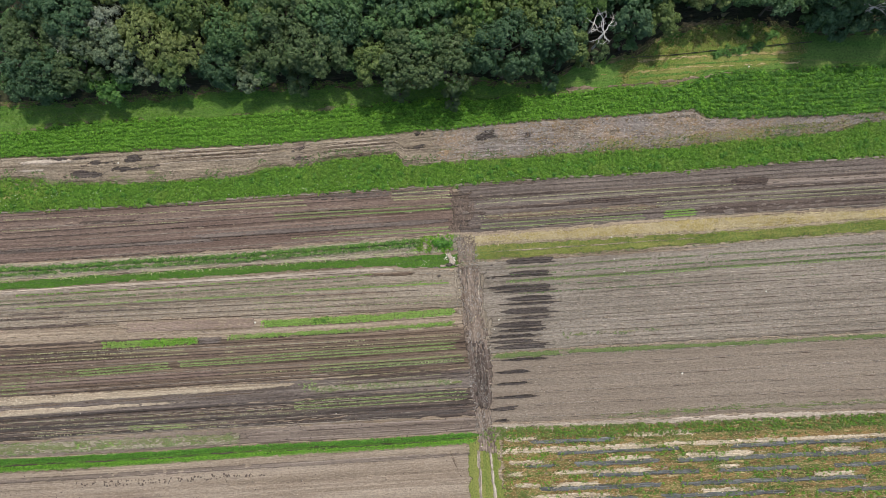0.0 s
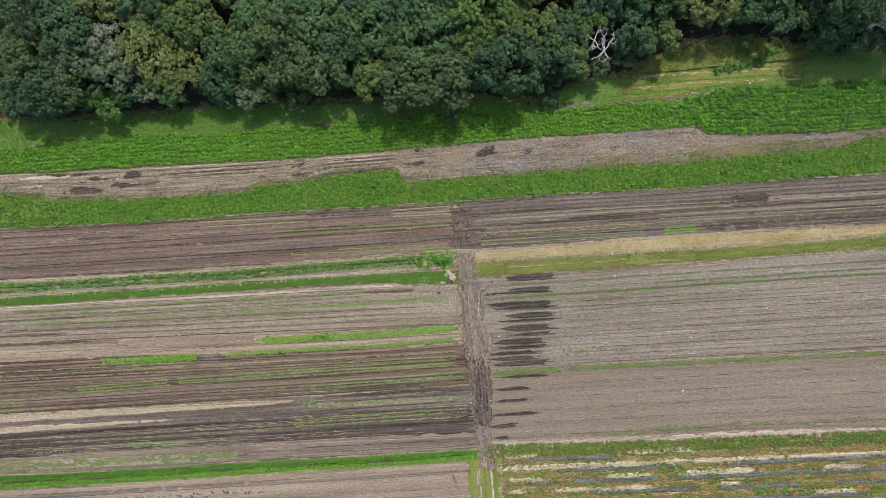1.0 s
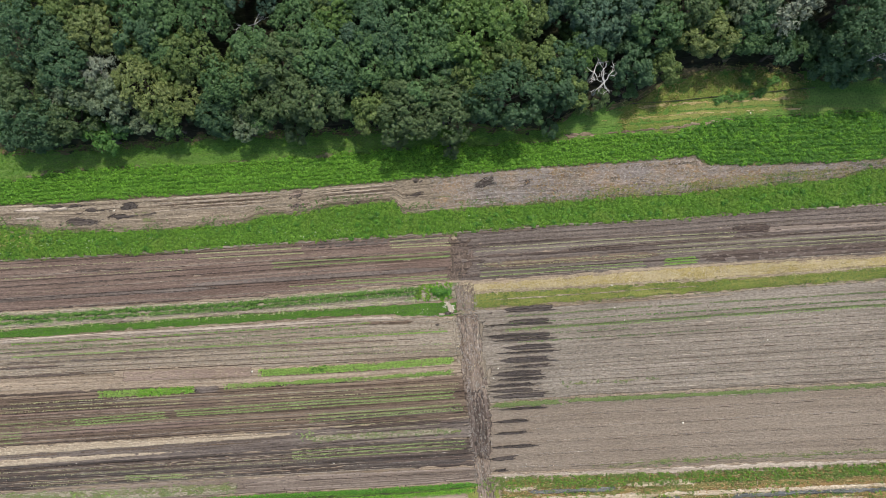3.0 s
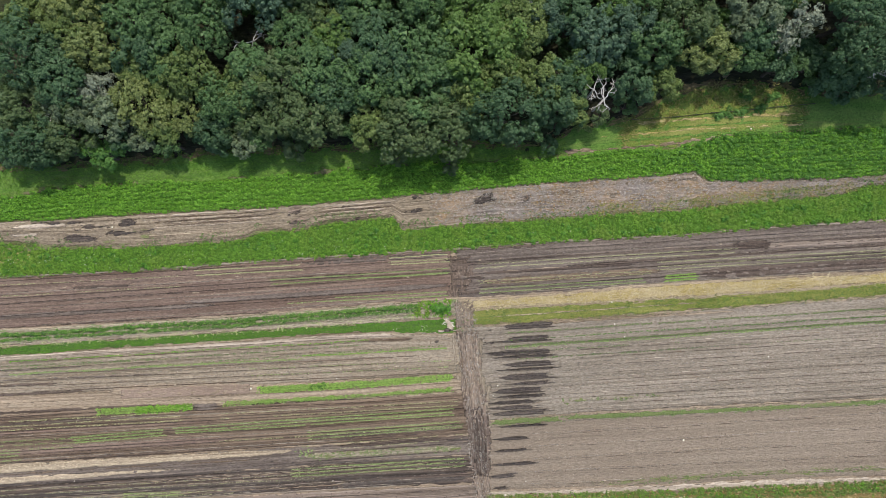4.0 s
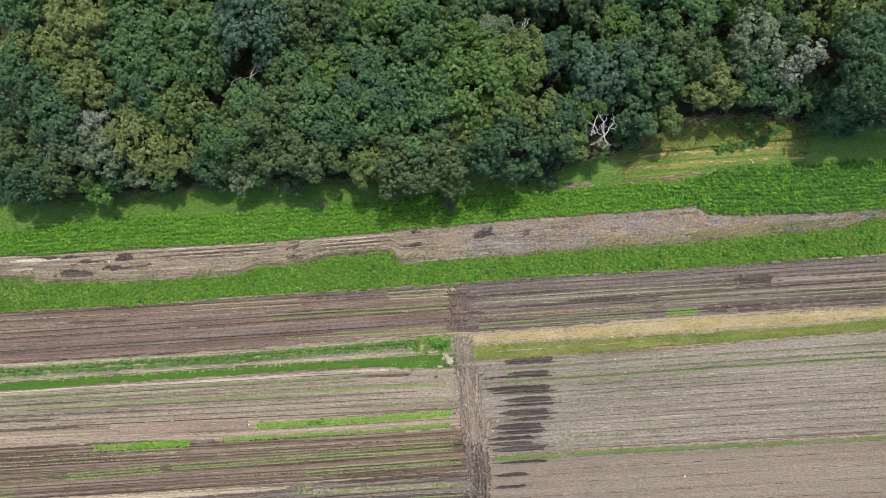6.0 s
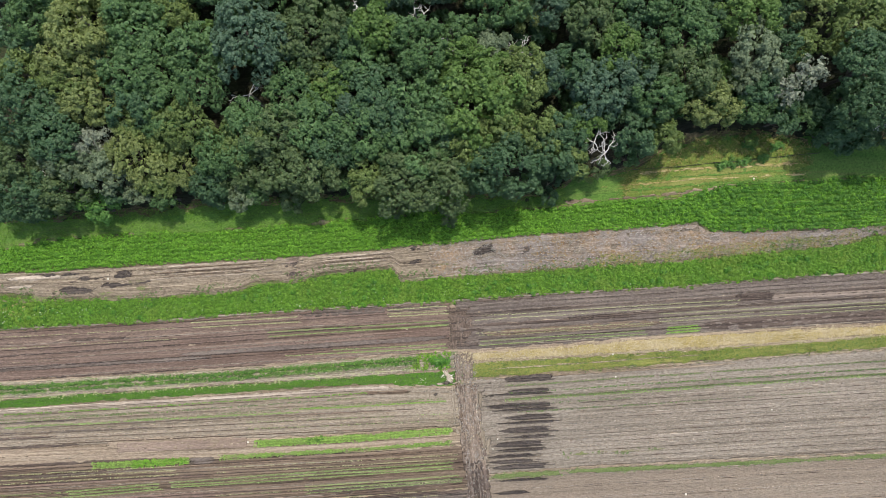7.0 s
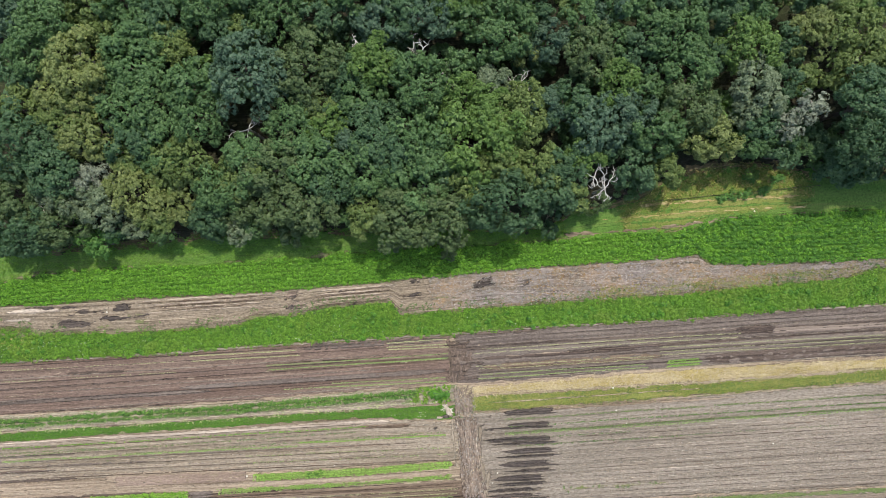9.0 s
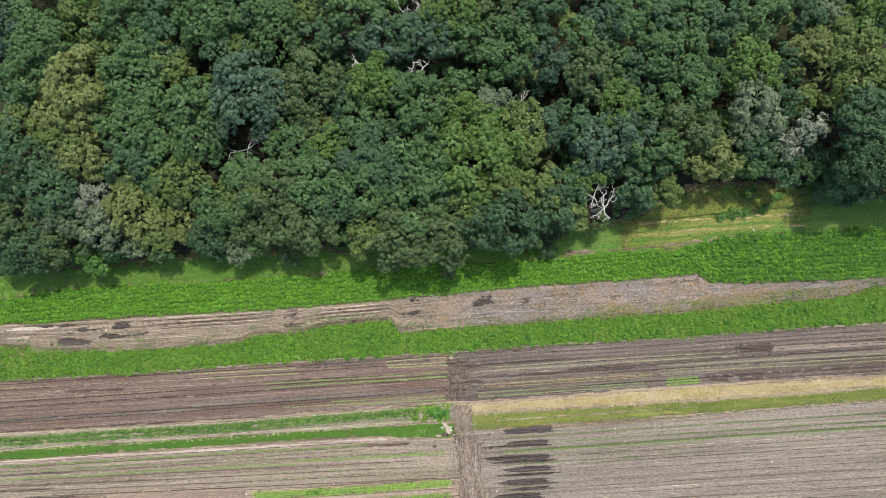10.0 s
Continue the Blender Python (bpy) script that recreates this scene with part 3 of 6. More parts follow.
# mud patches on the lane
def puddle(a, b, half, label="dark damp mud patch on the lane", z=0.125, mat=None, ends=0.8, rag=0.10):
    (x0, y0), (x1, y1) = a, b
    pieces = [(0.0, 1.0, 0.0, half + 0.08)]
    if mat is None:      # wet mud lies in several uneven tongues
        r = np.random.default_rng(int(abs(x0 * 37 + y0 * 91)))
        pieces = [(0.05, 0.85, 0.0, half + 0.12)]
        for _ in range(4):
            f = r.uniform(-0.25, 0.7)
            pieces.append((f, f + r.uniform(0.3, 0.7), r.uniform(-1.0, 1.0) * half, 0.10 + r.uniform(0.3, 0.7) * half))
    for k, (f0, f1, dy, h0) in enumerate(pieces):
        xs = x0 + (x1 - x0) * np.linspace(f0, f1, 6)
        mid = y0 + (y1 - y0) * np.linspace(f0, f1, 6) + dy
        h = h0 * np.array([0.4, 0.9, 1.0, 0.95, 0.85, 0.4])
        sheet("mud_patch", list(zip(xs, mid + h)), list(zip(xs, mid - h)), z + 0.006 * k, mat or WET_MUD, label, "mud patch", rag=rag if mat else 0.16, ends=ends, fine=0.10, group="mud patches", kind="")


puddle((-45.88, 15.71), (-42.21, 16.14), 0.42)
puddle((-51.74, 15.19), (-46.28, 15.57), 0.28)
puddle((-53.71, 13.77), (-48.26, 13.92), 0.45)
puddle((-48.25, 14.23), (-41.63, 14.57), 0.25)
puddle((-56.39, 16.03), (-49.38, 15.97), 0.2)
puddle((-5.35, 17.98), (-3.01, 18.22), 0.22)
puddle((-5.33, 16.27), (-2.52, 16.50), 0.24)
puddle((3.18, 17.18), (7.86, 17.82), 0.45)
puddle((5.15, 18.13), (7.50, 18.45), 0.2)
puddle((10.57, 17.34), (12.76, 17.82), 0.35)
puddle((-14.33, 16.93), (-12.38, 17.11), 0.18)
puddle((-12.98, 15.26), (-11.26, 15.44), 0.18)
puddle((-22.12, 16.70), (-19.77, 17.02), 0.55, mat=MUD)
puddle((-22.16, 14.99), (-18.65, 15.51), 0.6, mat=MUD)
puddle((-22.00, 15.07), (-19.82, 15.16), 0.2, z=0.15)
puddle((-21.9, 16.3), (-19.5, 16.7), 0.35)
puddle((-21.6, 15.2), (-20.0, 15.4), 0.28)
puddle((-20.9, 15.8), (-19.8, 15.9), 0.2)
puddle((-61.10, 14.46), (-56.42, 14.55), 0.25, mat=PALE_EDGE, label="pale dried mud on the lane")
puddle((-60.68, 15.61), (-52.50, 15.76), 0.35, mat=PALE_EDGE, label="pale dried mud on the lane")
for k in range(4):      # wheel ridges of dried mud
    puddle((-42.76, 16.55 - 0.55 * k), (-20.96, 17.13 - 0.52 * k), 0.10, "pale dried wheel ridge on the lane", 0.15, RIDGE, 2.0, 0.06)
    puddle((-18.99, 17.15 - 0.5 * k), (-6.15, 17.77 - 0.5 * k), 0.10, "pale dried wheel ridge on the lane", 0.15, RIDGE, 2.0, 0.06)

for k in range(3):      # damp ruts between them
    puddle((-41.59, 16.51 - 0.28 - 0.55 * k), (-22.12, 17.17 - 0.26 - 0.52 * k), 0.03, "damp brown wheel rut on the lane", 0.145, BROWN_LINE, 2.0, 0.06)
    puddle((-18.22, 17.13 - 0.25 - 0.5 * k), (-6.53, 17.78 - 0.25 - 0.5 * k), 0.03, "damp brown wheel rut on the lane", 0.145, BROWN_LINE, 2.0, 0.06)
for a, b, h in (((-62.69, 12.80), (-50.24, 12.43), 0.7), ((-49.45, 13.02), (-43.22, 12.99), 0.4), ((-45.91, 14.62), (-40.69, 14.62), 0.3), ((-42.81, 13.83), (-40.09, 13.83), 0.45), ((-28.42, 13.63), (-20.63, 14.02), 0.5), ((36.17, 16.18), (49.39, 16.71), 0.7), ((42.43, 17.39), (54.08, 17.50), 0.5), ((22.94, 15.34), (35.37, 15.59), 0.4), ((-3.47, 15.75), (3.53, 15.85), 0.25), ((12.09, 16.21), (17.53, 16.36), 0.3)):
    puddle(a, b, h, "sparse grass growing on the lane", 0.135, THIN_GREEN, 1.5)

# ---- dark field between weeds and crop, both sides of the lane ----
DARK_S_L = out([(-63.40, 1.45), (-55.45, 1.62), (-43.52, 2.07), (-29.98, 2.39), (-23.61, 2.76), (-11.65, 3.37), (0.72, 3.97)], east=False)
DARK_S_R = out([(0.72, 3.73), (16.29, 4.32), (32.29, 5.21), (48.28, 5.63), (61.73, 5.96)], west=False)
XP = 0.99
sheet("dark_soil_bed", clipped(shifted(WEED_S, -0.1), W, XP), DARK_S_L, 0.06, RUSTY, "reddish dark ploughed soil with fine furrows", pitch=1.75, ridge=0.08)
sheet("dark_soil_bed", clipped(shifted(WEED_S, -0.1), XP, E), DARK_S_R, 0.06, PURPLE, "dark grey ploughed soil with fine furrows", pitch=1.75, ridge=0.08)
sheet("field_edge", shifted(WEED_S, 0.12), shifted(WEED_S, -0.22), 0.085, CREST_LINE, "pale crumbly soil edge under the weeds", "field edge", rag=0.1)


def band(a, b, half, mat, label, z=0.10, taper=True, name="soil_band", ends=1.0, rag=0.045, category="soil band", half_end=None):
    """A long narrow strip of other soil along the rows from a to b."""
    (x0, y0), (x1, y1) = a, b
    n = 9
    xs, mid = np.linspace(x0, x1, n), np.linspace(y0, y1, n)
    h = np.linspace(half, half if half_end is None else half_end, n)
    if taper:
        h = h * np.clip(np.minimum(np.arange(n) + 0.5, n - 0.5 - np.arange(n)), 0.35, 1)
    return sheet(name, list(zip(xs, mid + h)), list(zip(xs, mid - h)), z, mat, label, category, rag=rag, ends=ends, fine=0.14)


# darker and lighter bands in the dark field
band((-20.25, 9.44), (0.50, 10.04), 0.55, PURPLE, "grey moist soil band")
band((-52.95, 6.96), (-43.40, 7.16), 0.25, DARK, "dark moist furrow", 0.13)
band((-70.45, 6.35), (0.45, 8.05), 0.14, DARK, "dark furrow", 0.13)
band((-70.48, 4.68), (-37.06, 5.78), 0.2, DARK, "dark furrow", 0.13)
band((-70.54, 1.42), (-22.02, 2.80), 0.16, DARK, "dark furrow", 0.13)
band((-37.09, 4.51), (0.38, 5.82), 0.5, PURPLE, "grey moist soil band", 0.11)
band((-70.52, 2.93), (-31.54, 4.03), 0.45, PURPLE, "grey moist soil band", 0.11)
band((-39.45, 5.77), (-36.27, 5.84), 0.2, DARK, "dark moist spot", 0.13)
band((-70.50, 3.81), (-47.44, 4.41), 0.12, TAN, "pale furrow", 0.13)
band((3.31, 10.60), (13.30, 10.87), 0.3, DARK, "dark moist soil band")
band((3.26, 8.93), (69.29, 11.02), 0.25, DARK, "dark moist furrow", 0.12)
band((3.21, 7.17), (26.78, 7.93), 0.3, DARK, "dark moist furrow", 0.12)
band((16.40, 7.91), (69.25, 9.98), 0.35, DARK, "dark moist soil band", 0.11)
band((44.44, 9.90), (69.27, 10.46), 0.5, SMOOTH, "pale smooth soil band", 0.13, taper=False)
band((39.65, 10.12), (45.64, 10.10), 0.7, DARK, "dark moist soil patch", 0.12)
band((34.72, 6.26), (69.14, 7.26), 0.9, DARK, "dark moist soil band", 0.10, half_end=0.7)
band((4.38, 6.10), (29.95, 6.96), 0.6, BROWN, "brown soil band", 0.10)
band((4.33, 4.42), (20.30, 4.84), 0.25, DARK, "dark moist furrow", 0.12)
band((3.56, 5.33), (13.14, 5.61), 0.2, DARK, "dark moist furrow", 0.13)

# ---- west fields ----
PATH_W = 0.74
C_N = DARK_S_L
C_MID = out([(-63.45, -0.85), (-43.57, -0.16), (-23.67, 0.54), (-4.54, 1.17), (0.25, 1.27)], east=False)
C_S = out([(-63.48, -2.44), (-43.60, -1.67), (-23.70, -0.90), (-12.55, -0.51), (0.18, -1.11)], east=False)
D_S = out([(-63.58, -7.60), (-39.77, -7.50), (-27.85, -7.38), (-12.73, -7.02), (0.97, -6.63)], east=False)
E_S = out([(-63.64, -10.45), (-49.35, -9.76), (-31.88, -9.96), (-12.80, -9.56), (1.14, -9.02)], east=False)
F_S = out([(-63.78, -17.34), (-43.96, -16.82), (-24.10, -16.06), (-8.20, -15.57), (1.76, -15.07)], east=False)
G_S = out([(-63.85, -20.34), (-47.99, -19.86), (-32.12, -19.30), (-19.40, -18.73), (-8.27, -18.11), (1.91, -17.93)], east=False)
H_S = out([(-63.91, -23.50), (-48.06, -23.03), (-29.82, -22.46), (-13.14, -22.08), (2.11, -21.90)], east=False)
I_S = out([(-63.96, -25.79), (-44.16, -25.43), (-29.88, -24.91), (-8.44, -24.44), (2.69, -23.98)], east=False)
J_S = out([(-64.00, -27.84), (-44.20, -27.41), (-24.37, -26.50), (-8.49, -25.94), (2.48, -25.63)], east=False)
K_S = [(W, -62.0), (2.48 + 0.2, -62.0)]
sheet("crop_bed", C_N, C_MID, 0.05, WEEDY, "soil under leafy crop rows", pitch=1.2)
sheet("grass_strip", C_MID, C_S, 0.05, UNDERGROWTH, "green grass strip between the beds", "grass", fine=0.2)
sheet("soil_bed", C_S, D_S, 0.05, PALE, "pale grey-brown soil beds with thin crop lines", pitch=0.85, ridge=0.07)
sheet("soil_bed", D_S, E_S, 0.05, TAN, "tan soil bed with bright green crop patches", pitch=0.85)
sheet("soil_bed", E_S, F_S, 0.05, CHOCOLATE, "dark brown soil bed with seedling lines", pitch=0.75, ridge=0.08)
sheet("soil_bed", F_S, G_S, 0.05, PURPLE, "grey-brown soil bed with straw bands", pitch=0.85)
sheet("soil_bed", G_S, H_S, 0.05, MOIST_SHADE, "dark moist soil bed with furrows", pitch=0.7, ridge=0.09)
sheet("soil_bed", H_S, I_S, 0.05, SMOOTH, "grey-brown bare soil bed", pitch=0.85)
sheet("crop_bed", I_S, J_S, 0.06, UNDERGROWTH, "soil under the green double crop row", pitch=1.0)
# the upper row's shade on the furrow, put in as a dark strip
sheet("furrow", mixed(I_S, J_S, 0.42), mixed(I_S, J_S, 0.58), 0.10, MOIST_SHADE, "furrow between two crop rows, darkened for their shade", "furrow", rag=0.08, fine=0.1)
sheet("soil_bed", J_S, K_S, 0.05, HARROW, "pale tan harrowed soil with dark clods", pitch=1.75, ridge=0.07)

band((-70.63, -2.79), (-12.56, -1.06), 0.42, PALE_EDGE, "bleached pale soil band", 0.10)
band((-61.85, -0.66), (-4.14, 1.24), 0.28, PALE_EDGE, "pale dry soil gap", 0.10)
band((-18.93, -0.96), (-7.39, -0.97), 0.4, PALE_EDGE, "bleached pale soil band", 0.11)
band((-12.58, -1.54), (-4.61, -1.53), 0.4, BROWN, "brown soil band", 0.11)
band((-70.66, -4.46), (-50.81, -4.00), 0.22, PURPLE, "dark furrow", 0.11)
band((-70.69, -5.73), (-39.72, -5.36), 0.2, PURPLE, "dark furrow", 0.11)
band((-70.70, -6.60), (-53.24, -6.16), 0.3, DARK, "dark moist furrow", 0.12)
band((-70.72, -7.79), (-50.09, -7.36), 0.28, DARK, "dark moist furrow", 0.12)
band((-70.67, -5.09), (-7.87, -3.90), 0.3, PALE_GREY, "pale soil ridge", 0.10)
band((-47.71, -7.51), (-27.46, -7.71), 0.9, TAN, "bare tan soil patch", 0.11)
band((-46.0, -8.0), (-27.55, -7.75), 0.78, PINK, "pinkish-brown bare soil patch", 0.12, taper=False, ends=0.3)
band((-39.80, -8.93), (-27.48, -8.74), 0.12, DARK, "dark furrow", 0.13)
band((-70.75, -9.21), (-37.42, -8.84), 0.45, TAN, "pale tan soil band", 0.10)
band((-70.78, -10.32), (-39.82, -9.64), 0.28, DARK, "dark moist furrow", 0.12)
band((-70.81, -12.14), (-42.23, -11.00), 0.35, DARK, "dark moist furrow", 0.12)
band((-36.26, -10.15), (-32.04, -9.95), 0.55, PURPLE, "dark purplish soil patch", 0.13)
band((-31.91, -10.91), (1.50, -10.14), 0.55, BROWN, "brown soil band", 0.10)
band((-70.83, -13.17), (-31.94, -12.18), 0.4, RUSTY, "reddish brown furrow", 0.10)
band((-70.88, -15.87), (-30.41, -14.68), 0.6, RUSTY, "reddish brown soil band", 0.10)
band((-70.91, -17.37), (1.77, -14.52), 0.2, DARK, "dark furrow", 0.12)
band((-20.09, -14.83), (1.79, -13.88), 0.5, DARK, "dark moist soil band", 0.11)
band((-16.16, -16.13), (1.99, -15.32), 0.4, DARK, "dark moist soil band", 0.12)
band((-70.93, -18.16), (-22.13, -16.59), 0.76, STRAW, "straw-covered bed", 0.14, half_end=0.5)
band((-70.96, -19.82), (-37.65, -18.59), 0.72, STRAW, "straw-covered bed", 0.13, half_end=0.25)
band((-70.94, -18.95), (-22.55, -17.45), 0.15, BROWN, "brown furrow", 0.15)
band((-56.69, -19.21), (-20.97, -18.05), 0.45, PURPLE, "grey soil band", 0.11)
band((-20.96, -17.42), (1.95, -16.82), 0.55, WEEDY, "weedy grey soil band", 0.11)
band((-22.57, -18.48), (1.91, -18.09), 0.2, WET, "dark wet furrow", 0.13)
band((-70.97, -20.45), (-16.23, -18.82), 0.25, WET, "dark wet furrow", 0.13)
band((-71.00, -22.03), (2.00, -20.15), 0.4, WET, "dark wet soil band", 0.12)
band((-71.03, -23.29), (-24.25, -21.91), 0.28, WET, "dark wet furrow", 0.12)
band((-16.30, -21.51), (2.14, -21.03), 0.45, WET, "dark wet soil band", 0.12)
for k in range(5):
    band((-63.85, -20.90 - 0.55 * k), (1.24, -19.26 - 0.5 * k), 0.055, PALE_LINE, "thin dry ridge line", 0.14, rag=0.04)
band((-71.06, -24.79), (-29.85, -23.96), 1.0, WEEDY, "grey soil overgrown with pale weeds", 0.11, taper=False, half_end=0.8)
band((-29.85, -23.80), (2.56, -23.02), 0.9, SMOOTH, "smooth brown bare soil", 0.09, half_end=0.7)
band((-71.15, -29.21), (2.44, -26.98), 0.5, SMOOTH, "smooth grey-brown soil band", 0.09)
band((-0.97, -26.72), (0.31, -29.13), 0.5, BROWN, "brown damp soil patch", 0.12, taper=False)

# fine furrows and dry crests that run on through the beds
def furrows(north, south, x0, x1, n, mats, seed):
    r = np.random.default_rng(seed)
    for k in range(n):
        f = (k + 0.5 + r.uniform(-0.25, 0.25)) / n
        row = mixed(north, south, f)
        a, b = x0 + r.uniform(0, 0.25) * (x1 - x0), x1 - r.uniform(0, 0.2) * (x1 - x0)
        mat, label = mats[k % len(mats)]
        band((a, float(edge(row, a))), (b, float(edge(row, b))), r.uniform(0.075, 0.14), mat, label, 0.128, rag=0.025)


FURROW = (DARK_LINE, "thin dark furrow along the bed")
CREST = (CREST_LINE, "thin dry crest along the bed")
furrows(shifted(WEED_S, -0.4), DARK_S_L, W + 2, PATH_W - 0.5, 9, (FURROW, FURROW, CREST), 3)
furrows(shifted(WEED_S, -0.4), DARK_S_R, 3.54, E - 2, 8, (FURROW, CREST), 4)
furrows(C_S, D_S, W + 2, PATH_W - 0.5, 13, ((BROWN_LINE, "thin brown furrow along the bed"), (PALE_EDGE, "thin pale crest along the bed")), 5)
furrows(E_S, F_S, W + 2, PATH_W - 0.5, 17, (FURROW, FURROW, (BROWN_LINE, "thin brown furrow along the bed"), CREST), 6)
furrows(F_S, G_S, -22.0, PATH_W, 6, (FURROW, CREST), 16)
furrows(G_S, H_S, W + 2, PATH_W, 8, (FURROW, CREST), 17)
furrows(H_S, J_S, -29.85, PATH_W, 2, (FURROW,), 8)

# ---- east fields ----
L_N = out([(3.66, 3.57), (16.28, 4.16), (32.28, 5.05), (48.28, 5.47), (61.73, 5.80)], west=False)
L_MID = out([(3.63, 2.37), (16.24, 2.64), (32.21, 3.06), (48.21, 3.63), (61.67, 4.36)], west=False)
L_S = out([(3.56, -0.02), (16.16, 0.33), (32.15, 1.15), (48.15, 1.88), (61.60, 2.37)], west=False)
M_S = out([(4.99, -13.26), (15.76, -12.62), (35.69, -12.18), (61.07, -11.73)], west=False)
N_S = out([(5.26, -22.94), (23.39, -22.85), (39.31, -22.60), (60.66, -22.52)], west=False)
O_N = out([(5.87, -23.67), (23.36, -23.64), (39.28, -23.48), (60.64, -23.23)], west=False)
O_S = [(6.03, -62.0), (E, -62.0)]
sheet("straw_strip", L_N, L_MID, 0.07, GOLD_GRASS, "strip of dry golden cut grass", "dry grass", fine=0.2)
sheet("grass_strip", L_MID, L_S, 0.06, OLIVE_GRASS, "olive-green and yellow grass strip", "grass", fine=0.2)
sheet("soil_bed", L_S, M_S, 0.05, PALE_GREY, "pale grey soil beds with thin crop rows", pitch=1.05, ridge=0.05)
sheet("soil_bed", M_S, N_S, 0.05, PALE_LEVEL, "pale brown level soil beds with tractor lines", pitch=1.75, ridge=0.03)
sheet("field_edge", N_S, O_N, 0.06, PALE_EDGE, "pale dry field edge", "field edge", rag=0.2)
sheet("mulch_field", O_N, O_S, 0.05, WEEDBED, "overgrown field of old mulch film, straw and weeds", "weedy field", rag=0.3, fine=0.4, rough=0.05)
band((36.25, 4.22), (69.06, 4.95), 0.5, GOLD_GRASS, "golden dry grass band", 0.10)
band((5.82, 1.19), (36.18, 2.38), 0.22, STRAW, "straw-coloured grass line", 0.10)
band((5.78, -0.16), (40.13, 0.99), 0.3, TAN, "tan bare soil band", 0.09)
# pale ridge lines and dark furrows of the beds east of the lane
for k in range(9):
    y_w, y_e = -3.37 - 1.08 * k, -1.70 - 1.12 * k
    band((14.85 + 0.8 * (k % 3), y_w), (E - 4, y_e + 0.2), 0.09, PALE_LINE, "pale crumbly ridge line", 0.135, rag=0.03)
    band((14.85 + 1.5 * (k % 4), y_w - 0.45), (E - 4, y_e - 0.3), 0.08, BROWN_LINE, "brown furrow line", 0.12, rag=0.04)
band((6.17, -13.77), (68.39, -12.26), 0.12, CREST_LINE, "pale crumbly ridge line", 0.12)
for k in range(5):
    y_w, y_e = -15.26 - 1.72 * k, -13.32 - 1.95 * k
    band((8.12, y_w), (E - 4, y_e), 0.07, PALE_LINE, "thin pale tractor line", 0.12, rag=0.05)
    band((10.09, y_w - 0.18), (E - 4, y_e - 0.18), 0.055, BROWN_LINE, "thin brown wheel furrow", 0.12, rag=0.05)

# wet ends of the beds beside the lane
def wet_end(a, b, half):
    """The damp end of a bed: a body that fades out towards the lane, and thin fingers along the furrows."""
    (x0, y0), (x1, y1) = a, b
    slope = (y1 - y0) / (x1 - x0)
    r = np.random.default_rng(int(abs(y0) * 100))
    pieces = [(x0, x1, 0.0, half + 0.07), (x0 + r.uniform(-0.4, 1.5), x1 + r.uniform(0.2, 1.1), -0.75 * half, 0.15), (x0 + r.uniform(0.3, 2.2), x1 + r.uniform(-0.6, 0.6), 0.8 * half, 0.15), (x0 - r.uniform(0.2, 1.2), x1 - r.uniform(1.5, 4.0), 0.25 * half, 0.10), (x0 + r.uniform(1.0, 3.0), x1 + r.uniform(0.4, 1.6), 0.15 * half, 0.10)]
    for p0, p1, dy, h in pieces:
        xs = np.linspace(p0, p1, 9)
        mid = y0 + slope * (xs - x0) + dy
        hs = h * np.array([0.3, 0.65, 0.92, 1.0, 1.05, 1.05, 1.05, 1.0, 0.7])
        sheet("wet_soil_patch", list(zip(xs, mid + hs)), list(zip(xs, mid - hs)), 0.15 if dy == 0 else 0.165, WET, "dark wet soil at the end of a bed", "wet soil", rag=0.05, ends=0.9, fine=0.08, group="wet bed ends")


wet_end((7.28, -0.30), (14.68, -0.08), 0.41)
wet_end((7.73, -1.98), (13.97, -1.75), 0.23)
wet_end((4.43, -2.38), (13.96, -2.18), 0.10)
wet_end((4.71, -3.96), (14.18, -3.76), 0.33)
wet_end((5.68, -4.51), (14.88, -4.31), 0.11)
wet_end((7.13, -5.58), (14.45, -5.37), 0.33)
wet_end((6.78, -6.30), (14.83, -6.09), 0.13)
wet_end((6.25, -7.34), (14.20, -7.13), 0.39)
wet_end((7.54, -8.28), (14.27, -8.06), 0.15)
wet_end((5.37, -9.28), (13.16, -9.06), 0.39)
wet_end((5.84, -10.04), (13.46, -9.83), 0.23)
wet_end((5.16, -10.83), (11.79, -10.61), 0.20)
wet_end((5.14, -11.61), (11.54, -11.39), 0.23)
wet_end((5.28, -12.32), (13.26, -12.11), 0.33)
wet_end((5.72, -14.13), (13.01, -13.91), 0.13)
wet_end((5.35, -15.85), (10.62, -15.61), 0.19)
wet_end((5.24, -17.54), (10.51, -17.31), 0.19)
wet_end((5.00, -19.37), (11.60, -19.15), 0.17)
wet_end((5.04, -21.04), (8.54, -20.79), 0.26)
wet_end((5.14, -22.67), (7.47, -22.41), 0.14)

